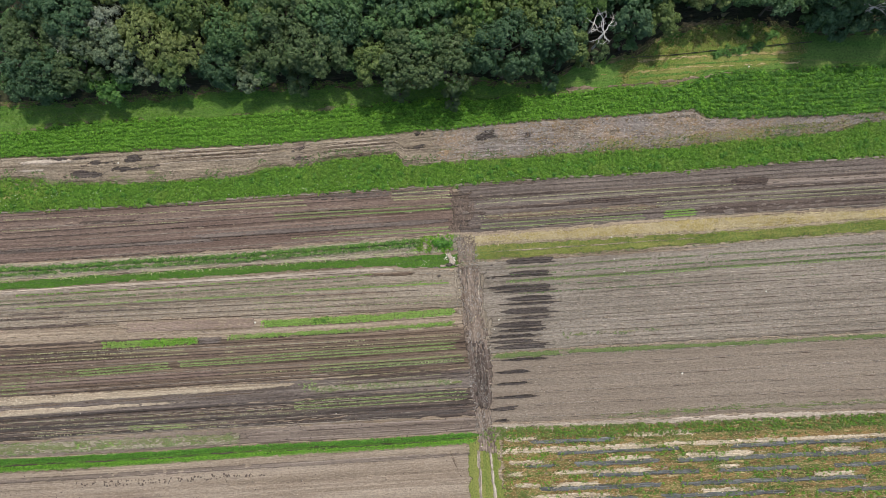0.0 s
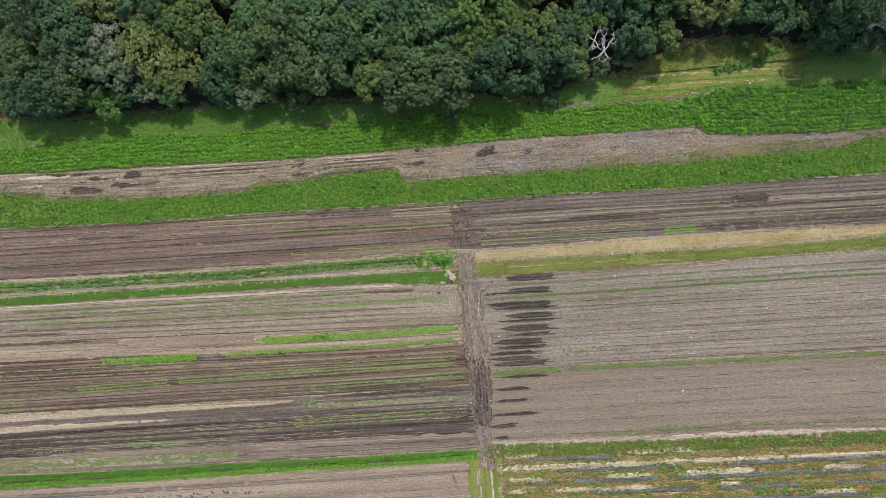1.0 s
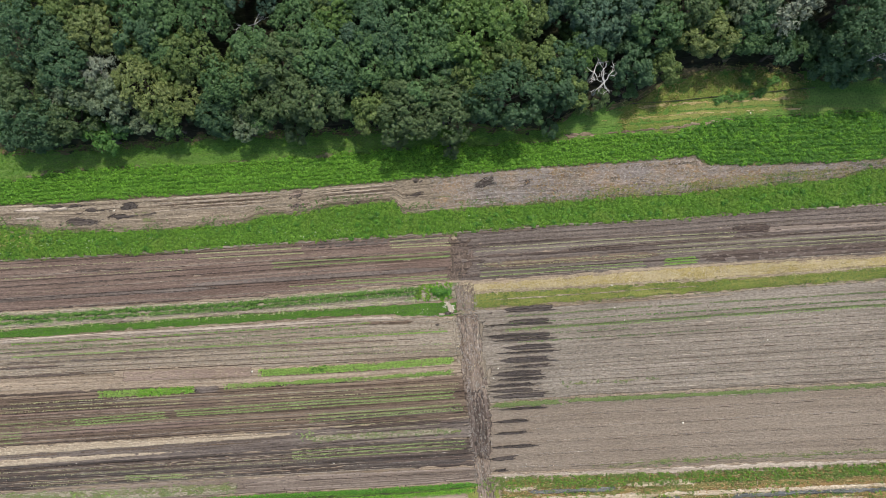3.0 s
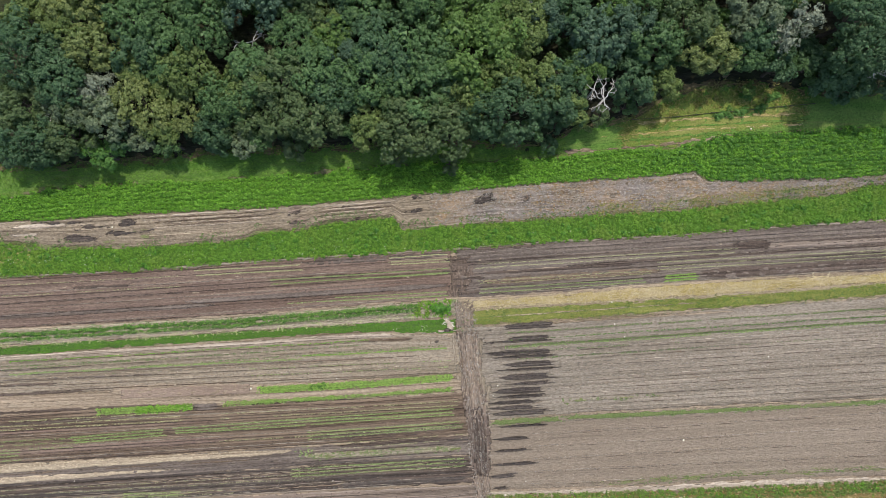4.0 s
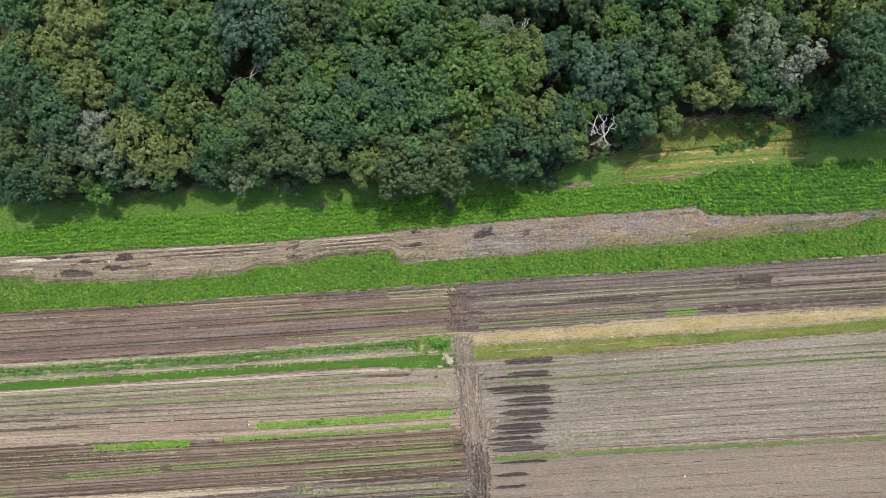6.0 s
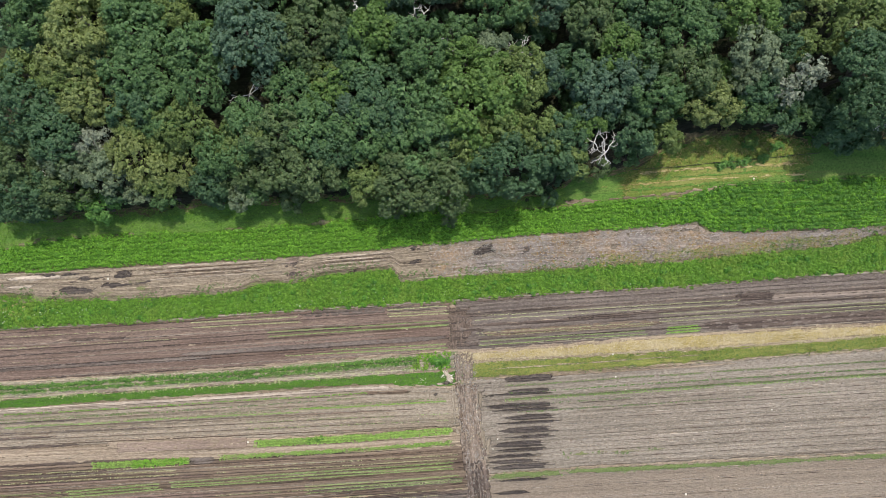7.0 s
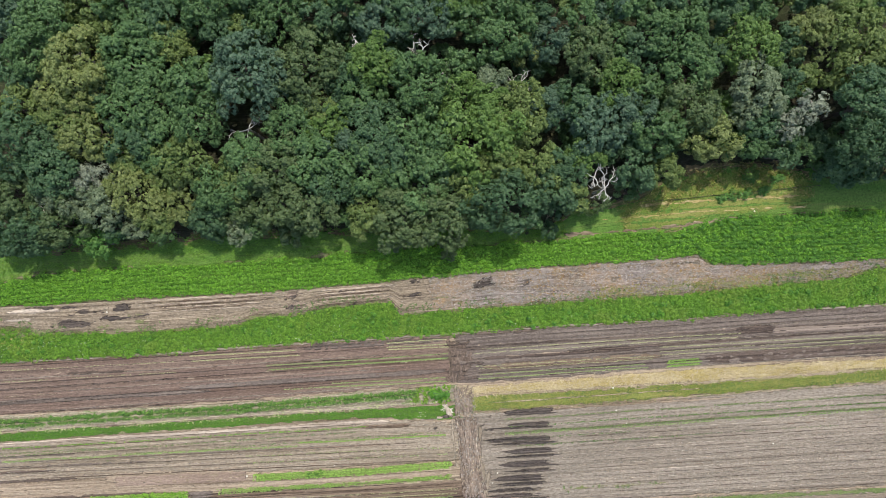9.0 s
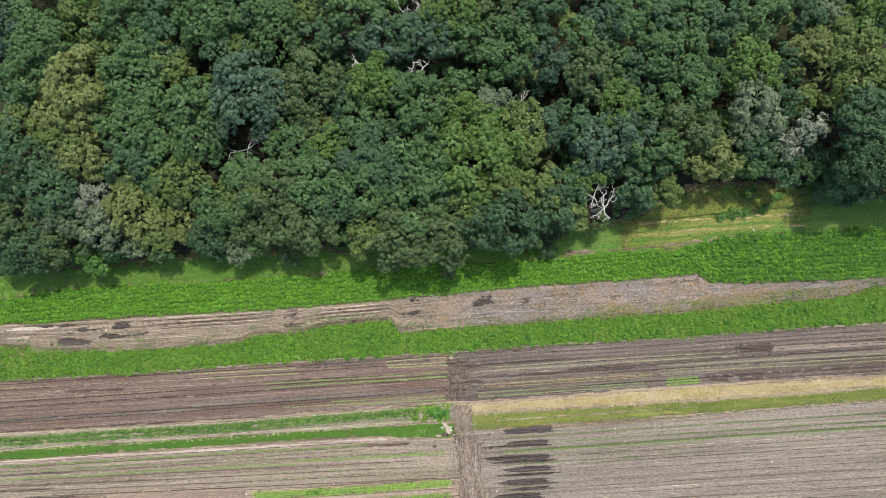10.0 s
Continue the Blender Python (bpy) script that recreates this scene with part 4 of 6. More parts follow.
# mulch film rows among the weeds: film, straw blown against it, and weeds between
def mulch_row(k, film, straw, rust):
    x0, x1 = 6.60, 60.57
    y0, y1 = -25.83 - 1.63 * k, -24.98 - 1.70 * k

    def spot(t, dy=0.0):
        return (x0 + (x1 - x0) * t, y0 + (y1 - y0) * t + dy)

    for a, b in film:
        band(spot(a), spot(b), rng.uniform(0.36, 0.46), PLASTIC, "weathered grey mulch film, torn and half buried", 0.13, name="mulch_film", category="mulch film", rag=0.10, ends=1.2, taper=False)
        plants("weeds", scatter([spot(a, 0.4), spot(b, 0.4)], [spot(a, -0.45), spot(b, -0.45)], 4.0, 0.5, 1.3), 0.13, 0.17, 5, BLADES, "weeds growing through the mulch film", "weeds")
    for a, b in straw:
        band(spot(a, 0.58), spot(b, 0.58), rng.uniform(0.42, 0.55), CREAM, "pale straw lying along the mulch film", 0.12, name="straw_swath", category="straw", rag=0.12, ends=2.0)
        plants("dry_straw", scatter([spot(a, 0.85), spot(b, 0.85)], [spot(a, 0.28), spot(b, 0.28)], 10, 0.3, 1.2, 0.12), 0.12, 0.24, 4, STRAW_BITS, "loose straw lying along the mulch film", "straw", lift=0.1, width=0.4)
    band(spot(-0.01, 1.12), spot(1.2, 1.12), 0.16, GOLD_GRASS, "line of yellowed grass between the film rows", 0.115, name="dry_grass_line", category="dry grass", rag=0.16, ends=2.0)
    for a, b in rust:
        band(spot(a, 0.98), spot(b, 0.98), 0.34, RUST_SWATH, "rusty dead growth between the film rows", 0.11, name="dead_growth", category="dead weeds", rag=0.12, ends=2.0)
        plants("dead_weeds", scatter([spot(a, 1.3), spot(b, 1.3)], [spot(a, 0.8), spot(b, 0.8)], 14, 0.3, 1.6, 0.14), 0.1, 0.16, 5, RUST_BITS, "rusty dead weeds between the film rows", "dead weeds", lift=0.2)
    bushes("weeds", scatter([spot(0, 1.35), spot(1.25, 1.35)], [spot(0, 0.7), spot(1.25, 0.7)], 7.5, 0.42, 3.0, 0.18), 0.17, 0.2, 0.065, 13, OLIVE_WEEDS if k % 2 else WEEDS, "row of green weeds between the film", "weeds", jitter=0.5)
    bushes("weeds", scatter([spot(0, 1.5), spot(1.25, 1.5)], [spot(0, -0.3), spot(1.25, -0.3)], 1.6, 0.5, 3.5, 0.18), 0.16, 0.2, 0.065, 13, WEEDS, "bright green weed tufts among the film rows", "weeds", jitter=0.5)
    plants("dead_weeds", scatter([spot(0, 1.1), spot(1.25, 1.1)], [spot(0, -0.4), spot(1.25, -0.4)], 5, 0.5, 1.8, 0.12), 0.1, 0.16, 5, BLADES_DRY, "yellow dry weeds along the film rows", "dead weeds", lift=0.3)


mulch_row(0, ((0.06, 0.30),), ((0.0, 0.1), (0.31, 0.52)), ((0.0, 0.12), (0.28, 1.1)))
mulch_row(1, ((0.13, 0.47), (0.58, 1.1)), ((-0.02, 0.42), (0.38, 0.66), (0.6, 1.05)), ((0.0, 0.4), (0.5, 1.1)))
mulch_row(2, ((0.05, 0.14), (0.17, 0.42), (0.44, 1.1)), ((0.0, 0.12), (0.25, 0.40), (0.45, 0.68), (0.82, 0.94)), ((0.0, 0.4), (0.6, 1.1)))
mulch_row(3, ((0.22, 0.52), (0.55, 0.78), (0.85, 1.1)), ((0.0, 0.06), (0.12, 0.4), (0.55, 0.62)), ((0.0, 0.5), (0.6, 1.1)))
mulch_row(4, ((0.08, 0.42), (0.45, 0.95)), ((0.02, 0.1), (0.12, 0.26), (0.8, 0.92)), ((0.0, 0.6), (0.7, 1.0)))
mulch_row(5, ((0.08, 0.36), (0.4, 0.74), (0.8, 1.1)), ((0.05, 0.3), (0.5, 0.62)), ((0.1, 0.5), (0.75, 1.0)))
mulch_row(6, ((0.1, 0.5), (0.55, 1.0)), ((0.1, 0.4),), ((0.5, 0.8),))
mulch_row(7, ((0.05, 0.6),), ((0.3, 0.8),), ((0.1, 0.3),))
bushes("weeds", scatter(shifted(O_N, 0.1), shifted(O_N, -1.3), 4, 0.4, 3.2), 0.18, 0.28, 0.07, 15, WEEDS, "bright weeds along the field edge", "weeds")
bushes("weeds", scatter(shifted(O_N, 0.2), shifted(O_N, -1.5), 13, 0.12, 2.6), 0.18, 0.24, 0.065, 15, OLIVE_WEEDS, "band of green weeds along the field edge", "weeds")

# ---- the muddy lane between the fields ----
def lane(points_w, points_e, z, mat, label, **more):
    """points run north to south; each is (x, y)."""
    w = sorted((y, x) for x, y in points_w)
    e = sorted((y, x) for x, y in points_e)
    return sheet("mud_lane", w, e, z, mat, label, "farm lane", across=True, **more)


lane([(0.13, 10.22), (0.02, 3.83)], [(3.29, 10.52), (3.25, 3.73)], 0.13, TRAMPLED, "dark trampled soil where the lane meets the field", rag=0.5, ends=0.8, rough=0.08)
for k, (x0, x1, y, half) in enumerate(((-0.6, 3.6, 9.3, 0.22), (0.2, 6.5, 8.6, 0.3), (-0.9, 3.2, 7.7, 0.25), (0.3, 5.5, 6.6, 0.28), (-0.4, 3.4, 5.6, 0.22), (0.1, 4.8, 4.6, 0.35), (-1.2, 2.6, 8.9, 0.14), (0.9, 4.2, 5.1, 0.14))):
    band((x0, y - 0.05), (x1, y + 0.08), half, DARK if k % 2 else MOIST_SHADE, "dark damp soil trodden across the lane", 0.16, ends=0.9, rag=0.12)
lane([(0.80, 3.81), (0.83, -0.57)], [(3.67, 3.88), (3.86, -0.66)], 0.14, MUD, "brown straw-strewn dirt lane", rag=0.25, rough=0.06)
lane([(1.00, -0.18), (1.42, -7.75), (2.02, -14.13)], [(4.03, -0.27), (4.60, -7.85), (5.20, -14.22)], 0.15, MUD, "brown rutted mud lane between the fields", rag=0.25, rough=0.16, fine=0.1)
lane([(1.96, -10.95), (2.14, -15.72), (2.61, -21.12)], [(4.83, -10.64), (5.47, -15.82), (5.15, -21.36)], 0.17, DARK, "dark wet rutted mud on the lane", rag=0.3, rough=0.16, fine=0.1)
lane([(2.64, -20.09), (3.07, -24.46), (3.22, -27.47)], [(5.03, -20.16), (5.69, -24.54), (5.76, -27.39)], 0.16, MUD, "brown dirt lane", rag=0.3, rough=0.14, fine=0.1)
lane([(1.57, -24.26), (1.62, -33.27), (1.62, -62.0)], [(6.18, -24.16), (6.53, -33.42), (6.53, -62.0)], 0.10, OLIVE_GRASS, "grassy farm lane", rag=0.3)
for a, b, c in (((3.18, -26.21), (3.28, -33.32), 0.32), ((4.70, -25.70), (5.34, -33.38), 0.32)):
    lane([(a[0] - c, a[1]), (b[0] - c, b[1]), (b[0] - c - 0.5, -62.0)], [(a[0] + c, a[1]), (b[0] + c, b[1]), (b[0] + c - 0.5, -62.0)], 0.14, PALE_EDGE, "pale worn wheel track in the grass lane", rag=0.09, fine=0.1)
for a, b in (((4.31, -1.47), (4.53, -10.23)), ((0.67, -0.57), (0.94, -7.74)), ((5.55, -7.88), (4.81, -11.51))):
    lane([(a[0] - 0.3, a[1]), (b[0] - 0.4, b[1])], [(a[0] + 0.3, a[1]), (b[0] + 0.4, b[1])], 0.18, PALE, "pale dried rim of the mud lane", rag=0.2, fine=0.1)
LANE_W = [(-25.08, 3.13), (-23.23, 2.87), (-20.76, 2.94), (-18.89, 2.38), (-16.45, 2.06), (-12.52, 2.17), (-10.56, 2.06), (-8.25, 1.47), (-4.95, 1.08), (-1.67, 1.01), (3.8, 0.85)]
LANE_E = [(-25.15, 5.45), (-23.30, 5.35), (-20.82, 5.11), (-18.97, 5.17), (-16.53, 5.17), (-12.61, 5.12), (-10.64, 5.01), (-8.33, 4.43), (-5.04, 4.19), (-1.75, 3.96), (3.8, 3.7)]


def rut(f, y0, y1, half, mat, label, z=0.20, sway=0.18):
    """A wheel rut or a crest pressed up beside it, along the lane at a share of its width."""
    y = np.linspace(y0, y1, 26)
    x = edge(LANE_W, y) * (1 - f) + edge(LANE_E, y) * f + sway * smooth_noise(y, 2.2, seed())
    h = half * (0.75 + 0.5 * smooth_noise(y, 1.4, seed()))
    sheet("wheel_rut", list(zip(y, x - h)), list(zip(y, x + h)), z, mat, label, "wheel rut", across=True, rag=0.08, ends=1.0, fine=0.07, rough=0.05)


for f, y0, y1, half, mat, label in ((0.24, -9.5, 0.3, 0.16, BROWN, "damp brown wheel rut in the mud lane"), (0.74, -10.5, -0.6, 0.15, BROWN, "damp brown wheel rut in the mud lane"), (0.42, -8.5, -1.0, 0.13, PALE_EDGE, "pale dried crest in the mud lane"), (0.60, -10.0, -2.5, 0.11, PALE_EDGE, "pale dried crest in the mud lane"), (0.10, -7.0, 2.0, 0.12, RIDGE, "dried rim of the mud lane"), (0.93, -10.5, -1.0, 0.14, RIDGE, "dried rim of the mud lane"),
                                     (0.30, -20.5, -11.0, 0.24, WET, "wet black wheel rut in the mud lane"), (0.72, -20.0, -11.5, 0.24, WET, "wet black wheel rut in the mud lane"), (0.50, -19.5, -12.0, 0.12, BROWN, "brown crest between two wheel ruts"),
                                     (0.25, -26.0, -20.0, 0.13, RIDGE, "pale dried wheel track in the lane"), (0.80, -26.0, -20.0, 0.13, RIDGE, "pale dried wheel track in the lane"), (0.52, -25.5, -20.5, 0.16, BROWN, "damp brown rut in the lane")):
    rut(f, y0, y1, half, mat, label)
for k in range(16):      # damp furrow ends that run out into the lane from the western beds
    y = -21.4 + 0.72 * k + rng.uniform(-0.1, 0.1)
    x = float(edge(LANE_W, y))
    band((x - rng.uniform(2.2, 4.5), y - 0.12), (x + rng.uniform(0.1, 0.5), y), rng.uniform(0.07, 0.15), WET if k % 3 else DARK, "dark damp furrow end beside the lane", 0.155, ends=0.8, rag=0.04)
for k in range(46):      # crusts and clods pushed out sideways along both edges
    y = -21.0 + 0.5 * (k // 2) * 1.05 + rng.uniform(-0.2, 0.2)
    side = LANE_W if k % 2 else LANE_E
    x = float(edge(side, y)) + rng.uniform(-0.2, 0.2)
    reach = rng.uniform(0.4, 1.1)
    band((x - reach * 0.5, y - 0.06), (x + reach * 0.5, y + 0.06), rng.uniform(0.09, 0.18), (PALE_EDGE, BROWN_LINE, RIDGE)[k % 3], "crust of mud along the lane's edge", 0.205, ends=0.3, rag=0.08)
for x0, x1, y, half in ((3.9, 6.2, -0.75, 0.25), (4.3, 5.6, -1.35, 0.16), (4.0, 5.2, -1.9, 0.2), (4.2, 6.6, -2.6, 0.12)):
    band((x0, y - 0.1), (x1, y + 0.12), half, WET_MUD, "dark churned mud beside the lane", 0.17, ends=0.5, rag=0.12)
plants("dry_straw", scatter(LANE_W, LANE_E, 10, 0.25, 1.5, 0.15, True), 0.19, 0.36, 3, GREY_BITS, "loose straw trodden into the mud lane", "straw", lift=0.08, width=0.16)
plants("dry_straw", scatter([p for p in LANE_W if p[0] > -11], [p for p in LANE_E if p[0] > -11], 3, 0.4, 1.5, 0.2, True), 0.19, 0.28, 3, STRAW_BITS, "pale straw strewn over the mud lane", "straw", lift=0.08, width=0.14)

# ---- crops and weeds ----
BEANS = drilled(CROP_N, CROP_S, 0.52, 0.28, 0.05, 0.10, 0.14)
EAST_END = (BEANS[:, 0] > 34 + 5.0 * rng.normal(0, 1, len(BEANS))) & (rng.uniform(0, 1, len(BEANS)) < 0.6)
bushes("leafy_crop", BEANS[~EAST_END], 0.27, 0.36, 0.085, 26, CROP, "dense bright green bean crop in rows")
bushes("leafy_crop", BEANS[EAST_END], 0.28, 0.46, 0.085, 26, CROP_EAST, "taller green bean crop in rows")
THICKET = scatter(shifted(LANE_S, -0.15), WEED_S, 14.0, 0.08, 1.6, 0.14)
bushes("leafy_weeds", THICKET, 0.21, 0.22, 0.07, 19, WEEDS, "lush green weeds and cover crop", "weeds", jitter=0.5)
bushes("leafy_weeds", scatter(mixed(LANE_S, WEED_S, 0.25), WEED_S, 1.2, 0.5, 2.4), 0.30, 0.40, 0.10, 28, CROP_EAST, "larger dark leafy weeds in the strip", "weeds", jitter=0.45)
FLOWERS = scatter(clipped(mixed(LANE_S, WEED_S, 0.3), W, 10), clipped(shifted(WEED_S, 0.3), W, 10), 1.6, 0.5, 1.6)
plants("white_flowers", FLOWERS, 0.40, 0.072, 5, PETALS, "white flowers among green weeds", "flowers", lift=0.15, width=0.8)
plants("white_flowers", scatter(clipped(mixed(LANE_S, WEED_S, 0.55), 10, E), clipped(shifted(WEED_S, 0.2), 10, E), 0.35, 0.5, 1.4), 0.40, 0.072, 5, PETALS, "white flowers among green weeds", "flowers", lift=0.15, width=0.8)
plants("dry_weeds", scatter(clipped(LANE_S, W, -58), clipped(mixed(LANE_S, WEED_S, 0.6), W, -58), 2.5, 0.35, 1.5), 0.2, 0.2, 6, BLADES_DRY, "yellowed weeds at the strip's end", "weeds")
plants("dry_weeds", scatter(shifted(LANE_S, 1.3), shifted(LANE_S, -0.7), 9, 0.52, 2.4), 0.12, 0.16, 6, BLADES, "sparse grass growing into the lane", "weeds")
plants("grass_tufts", scatter(clipped(shifted(FOREST_S, 0.3), W, 17), clipped(CROP_N, W, 17), 16, 0.12, 2.0, 0.2), 0.05, 0.18, 5, WEEDS, "green grass tufts along the forest edge", "grass", lift=0.8, width=0.3)
plants("grass_tufts", scatter(VERGE_N, VERGE_S, 6, 0.4, 2.0, 0.2), 0.06, 0.17, 5, BLADES_DRY, "dry yellow grass tufts on the verge", "grass", lift=0.8, width=0.3)
plants("grass_tufts", scatter(clipped(FOREST_S, 25, 52), clipped(shifted(FOREST_S, -3.6), 25, 52), 12, 0.3, 2.0, 0.3), 0.06, 0.26, 6, BLADES_DRY, "tall yellow-green grass at the forest edge", "grass", lift=0.8, width=0.3)
plants("stubble", scatter(clipped(CROP_S, -2, E), clipped(LANE_S, -2, E), 11, 0.25, 1.4), 0.12, 0.22, 4, GREY_BITS, "grey-tan stubble and straw", "stubble", lift=0.15, width=0.22)
bushes("stubble", scatter(clipped(shifted(CROP_S, -0.2), -2, E), clipped(shifted(LANE_S, 0.3), -2, E), 3.2, 0.2, 1.6), 0.17, 0.13, 0.05, 12, GREY_BITS, "curled grey dead plants on the lane", "stubble", jitter=0.5)
bushes("stubble", scatter(clipped(shifted(CROP_S, -0.2), 12, 46), clipped(shifted(LANE_S, 0.3), 12, 46), 1.8, 0.5, 3.0), 0.17, 0.12, 0.05, 12, RUST_BITS, "rusty dead plants on the lane", "stubble", jitter=0.5)
plants("dead_leaves", scatter(clipped(CROP_S, 8, 52), clipped(LANE_S, 8, 52), 7, 0.55, 3.0), 0.13, 0.18, 4, RUST_BITS, "rusty dead leaves in the stubble", "dead leaves", lift=0.15, width=0.35)
plants("dry_weeds", scatter(clipped(shifted(LANE_S, 1.5), 20, E), clipped(shifted(LANE_S, -0.4), 20, E), 14, 0.4, 2.2, 0.2), 0.12, 0.2, 6, BLADES_DRY, "yellowed weeds between stubble and green strip", "weeds", lift=0.5, width=0.35)
plants("grass_tufts", scatter(L_N, L_MID, 22, 0.15, 1.5, 0.15), 0.08, 0.42, 4, STRAW_BITS, "dry golden cut grass lying in swaths", "dry grass", lift=0.1, width=0.10)
plants("grass_tufts", scatter(L_MID, L_S, 13, 0.25, 2.0, 0.10), 0.08, 0.17, 5, BLADES_DRY, "yellow-green grass tufts", "grass", lift=0.6, width=0.25)
plants("grass_tufts", scatter(mixed(L_MID, L_S, 0.1), L_S, 14, 0.4, 3.0, 0.12), 0.08, 0.16, 5, BLADES, "green grass tufts", "grass", lift=0.6, width=0.3)
plants("grass_tufts", scatter(mixed(C_MID, C_S, 0.12), mixed(C_MID, C_S, 0.85), 24, 0.08, 2.0, 0.06), 0.06, 0.15, 6, BLADES, "fine green grass in the strip", "grass", lift=0.6, width=0.35)

# double leafy row west of the lane
def leafy_row(line, off, x0, x1, mat, label, wide, tall, size, count, step=0.3, gaps=0.03, stray=0.05):
    """One row of leafy plants that follows a line at a distance."""
    x = np.arange(x0, x1, step)
    x = x[rng.uniform(0, 1, len(x)) > gaps]
    y = edge(line, x) - off * np.interp(x, [x0, x1], [1.0, 0.8]) + 0.05 * smooth_noise(x, 2.0, seed()) + rng.normal(0, stray, len(x))
    bushes("crop_row", np.column_stack([x + rng.normal(0, 0.06, len(x)), y]), wide, tall, size, count, mat, label, "crop row", "leafy rows")


leafy_row(C_N, 0.82, W + 2, -4.3, CROP_DARK, "row of dark green leafy plants", 0.32, 0.45, 0.10, 26)
leafy_row(C_N, 0.95, W + 2, -4.3, CROP_LIME, "light green leaf tips in the leafy row", 0.20, 0.5, 0.065, 12, 0.36, 0.1)
leafy_row(C_N, 1.56, W + 2, -4.3, CROP_DARK, "row of green leafy plants", 0.22, 0.36, 0.09, 22)
leafy_row(C_N, 1.72, W + 2, -4.3, SEEDLING, "light green leaf tips in the leafy row", 0.18, 0.4, 0.065, 12, 0.34, 0.1)
plants("dry_leaves", scatter(clipped(shifted(C_N, -2.0), W + 2, -4), clipped(shifted(C_N, -2.6), W + 2, -4), 15, 0.3, 1.6, 0.05), 0.12, 0.14, 4, SEEDLING_PALE, "pale dead leaves beside the leafy rows", "dead leaves", lift=0.15, width=0.6)
# dark band that paints the shade in the gap between both rows
band((W + 2, float(edge(C_N, W + 2)) - 1.22), (-4.3, float(edge(C_N, -4.3)) - 1.0), 0.14, MOIST_SHADE, "furrow between two leafy rows, coloured dark as their shade", 0.10, rag=0.05)
plants("weeds", scatter([(-4.87, 3.42), (0.48, 3.82)], [(-4.93, 1.50), (0.41, 1.43)], 9, 0.2, 1.2), 0.12, 0.3, 7, WEEDS, "green weeds at the end of the leafy rows", "weeds")
bushes("bushy_plant", scatter([(-2.25, 3.18), (0.31, 3.42)], [(-2.29, 1.75), (0.26, 1.83)], 4, 0.2, 1.2), 0.36, 0.5, 0.13, 34, CROP_EAST, "dark leafy bushes beside the lane", "bush", jitter=0.5)
plants("white_debris", scatter([(-1.5, 1.5), (0.71, 0.86)], [(-1.16, -0.52), (0.68, -0.41)], 8, 0.5, 0.7), 0.1, 0.34, 3, CHALK, "torn white plastic and dead leaves", "debris", lift=0.1, width=0.45)
plants("white_debris", scatter([(-7.75, 0.31), (-0.57, 0.66)], [(-7.77, -0.33), (-0.61, -0.69)], 1.2, 0.4, 0.8), 0.1, 0.2, 2, CHALK, "scattered pale dead leaves", "debris", lift=0.1, width=0.4)
churn = np.random.default_rng(61)
for k in range(13):
    x, y = churn.uniform(-4.6, -0.4), churn.uniform(-2.4, -0.5)
    reach = churn.uniform(0.9, 2.4)
    band((x, y), (x + reach, y + churn.uniform(-0.05, 0.22)), churn.uniform(0.12, 0.24), (PALE_EDGE, MUD, PALE_EDGE, WET)[k % 4], "churned mud and dried crusts beside the lane", 0.13 + 0.004 * k, ends=0.6, rag=0.12)
lane([(-0.75, 1.7), (-0.55, 0.4), (-0.3, -0.7)], [(0.05, 1.5), (0.55, 0.3), (0.75, -0.8)], 0.14, PALE_EDGE, "pale dried mud and torn plastic beside the lane", rag=0.3, fine=0.1)

# bright green crop patches
def patch_crop(top, bottom, density, size, mat, label, patch=0.1):
    if density > 15:
        sheet("crop_bed", top, bottom, 0.12, LIME if mat in (CROP_LIME,) else UNDERGROWTH, label, "crop bed", rag=0.1, ends=0.6, fine=0.12)
    elif mat == FAINT:
        sheet("thin_growth", top, bottom, 0.12, SOFT_GREEN if patch < 0.3 else THIN_GREEN, label, "weeds", rag=0.1, ends=1.0, fine=0.12)
    spots = scatter(top, bottom, density, patch, 1.0, 0.0)
    if mat == CROP_LIME and len(spots):      # drilled in three lines
        e0, e1 = edge(top, spots[:, 0]), edge(bottom, spots[:, 0])
        spots[:, 1] = e0 + (e1 - e0) * ((rng.integers(0, 3, len(spots)) + 0.5) / 3 + rng.normal(0, 0.045, len(spots)))
    plants("crop_patch", spots, 0.14, size, 7, mat, label, "crop", "bright crop patches", "stuff", lift=0.35, width=0.65)


patch_crop([(-26.89, -7.48), (-12.73, -7.10), (0.42, -6.53)], [(-26.92, -8.52), (-12.76, -8.21), (0.39, -7.49)], 30, 0.15, CROP_LIME, "bright lime green salad crop bed", 0.02)
patch_crop([(-19.42, -7.38), (-17.19, -7.29)], [(-19.44, -8.18), (-17.21, -8.08)], 27.6, 0.20, CROP_DARK, "small dark green crop block")
patch_crop([(-31.87, -9.32), (-12.78, -8.93), (0.37, -8.28)], [(-31.89, -10.20), (-12.80, -9.56), (0.34, -9.07)], 18, 0.115, CROP_LIME, "sparse lime green crop bed", 0.25)
patch_crop([(-49.19, -9.85), (-35.85, -9.60)], [(-49.21, -10.88), (-35.87, -10.47)], 28, 0.15, CROP_LIME, "bright green crop block", 0.05)
patch_crop([(-43.79, -9.77), (-35.85, -9.60)], [(-43.82, -10.80), (-35.87, -10.47)], 24, 0.18, CROP, "green crop block", 0.05)
patch_crop([(5.24, -13.03), (15.75, -12.78)], [(5.21, -13.90), (15.72, -13.66)], 15.0, 0.13, FAINT, "low green crop strip beside the lane", 0.2)
patch_crop([(15.76, -12.70), (37.27, -12.38), (68.42, -11.70)], [(15.73, -13.50), (37.25, -13.18), (68.38, -12.50)], 9.2, 0.14, FAINT, "thin green crop strip", 0.25)
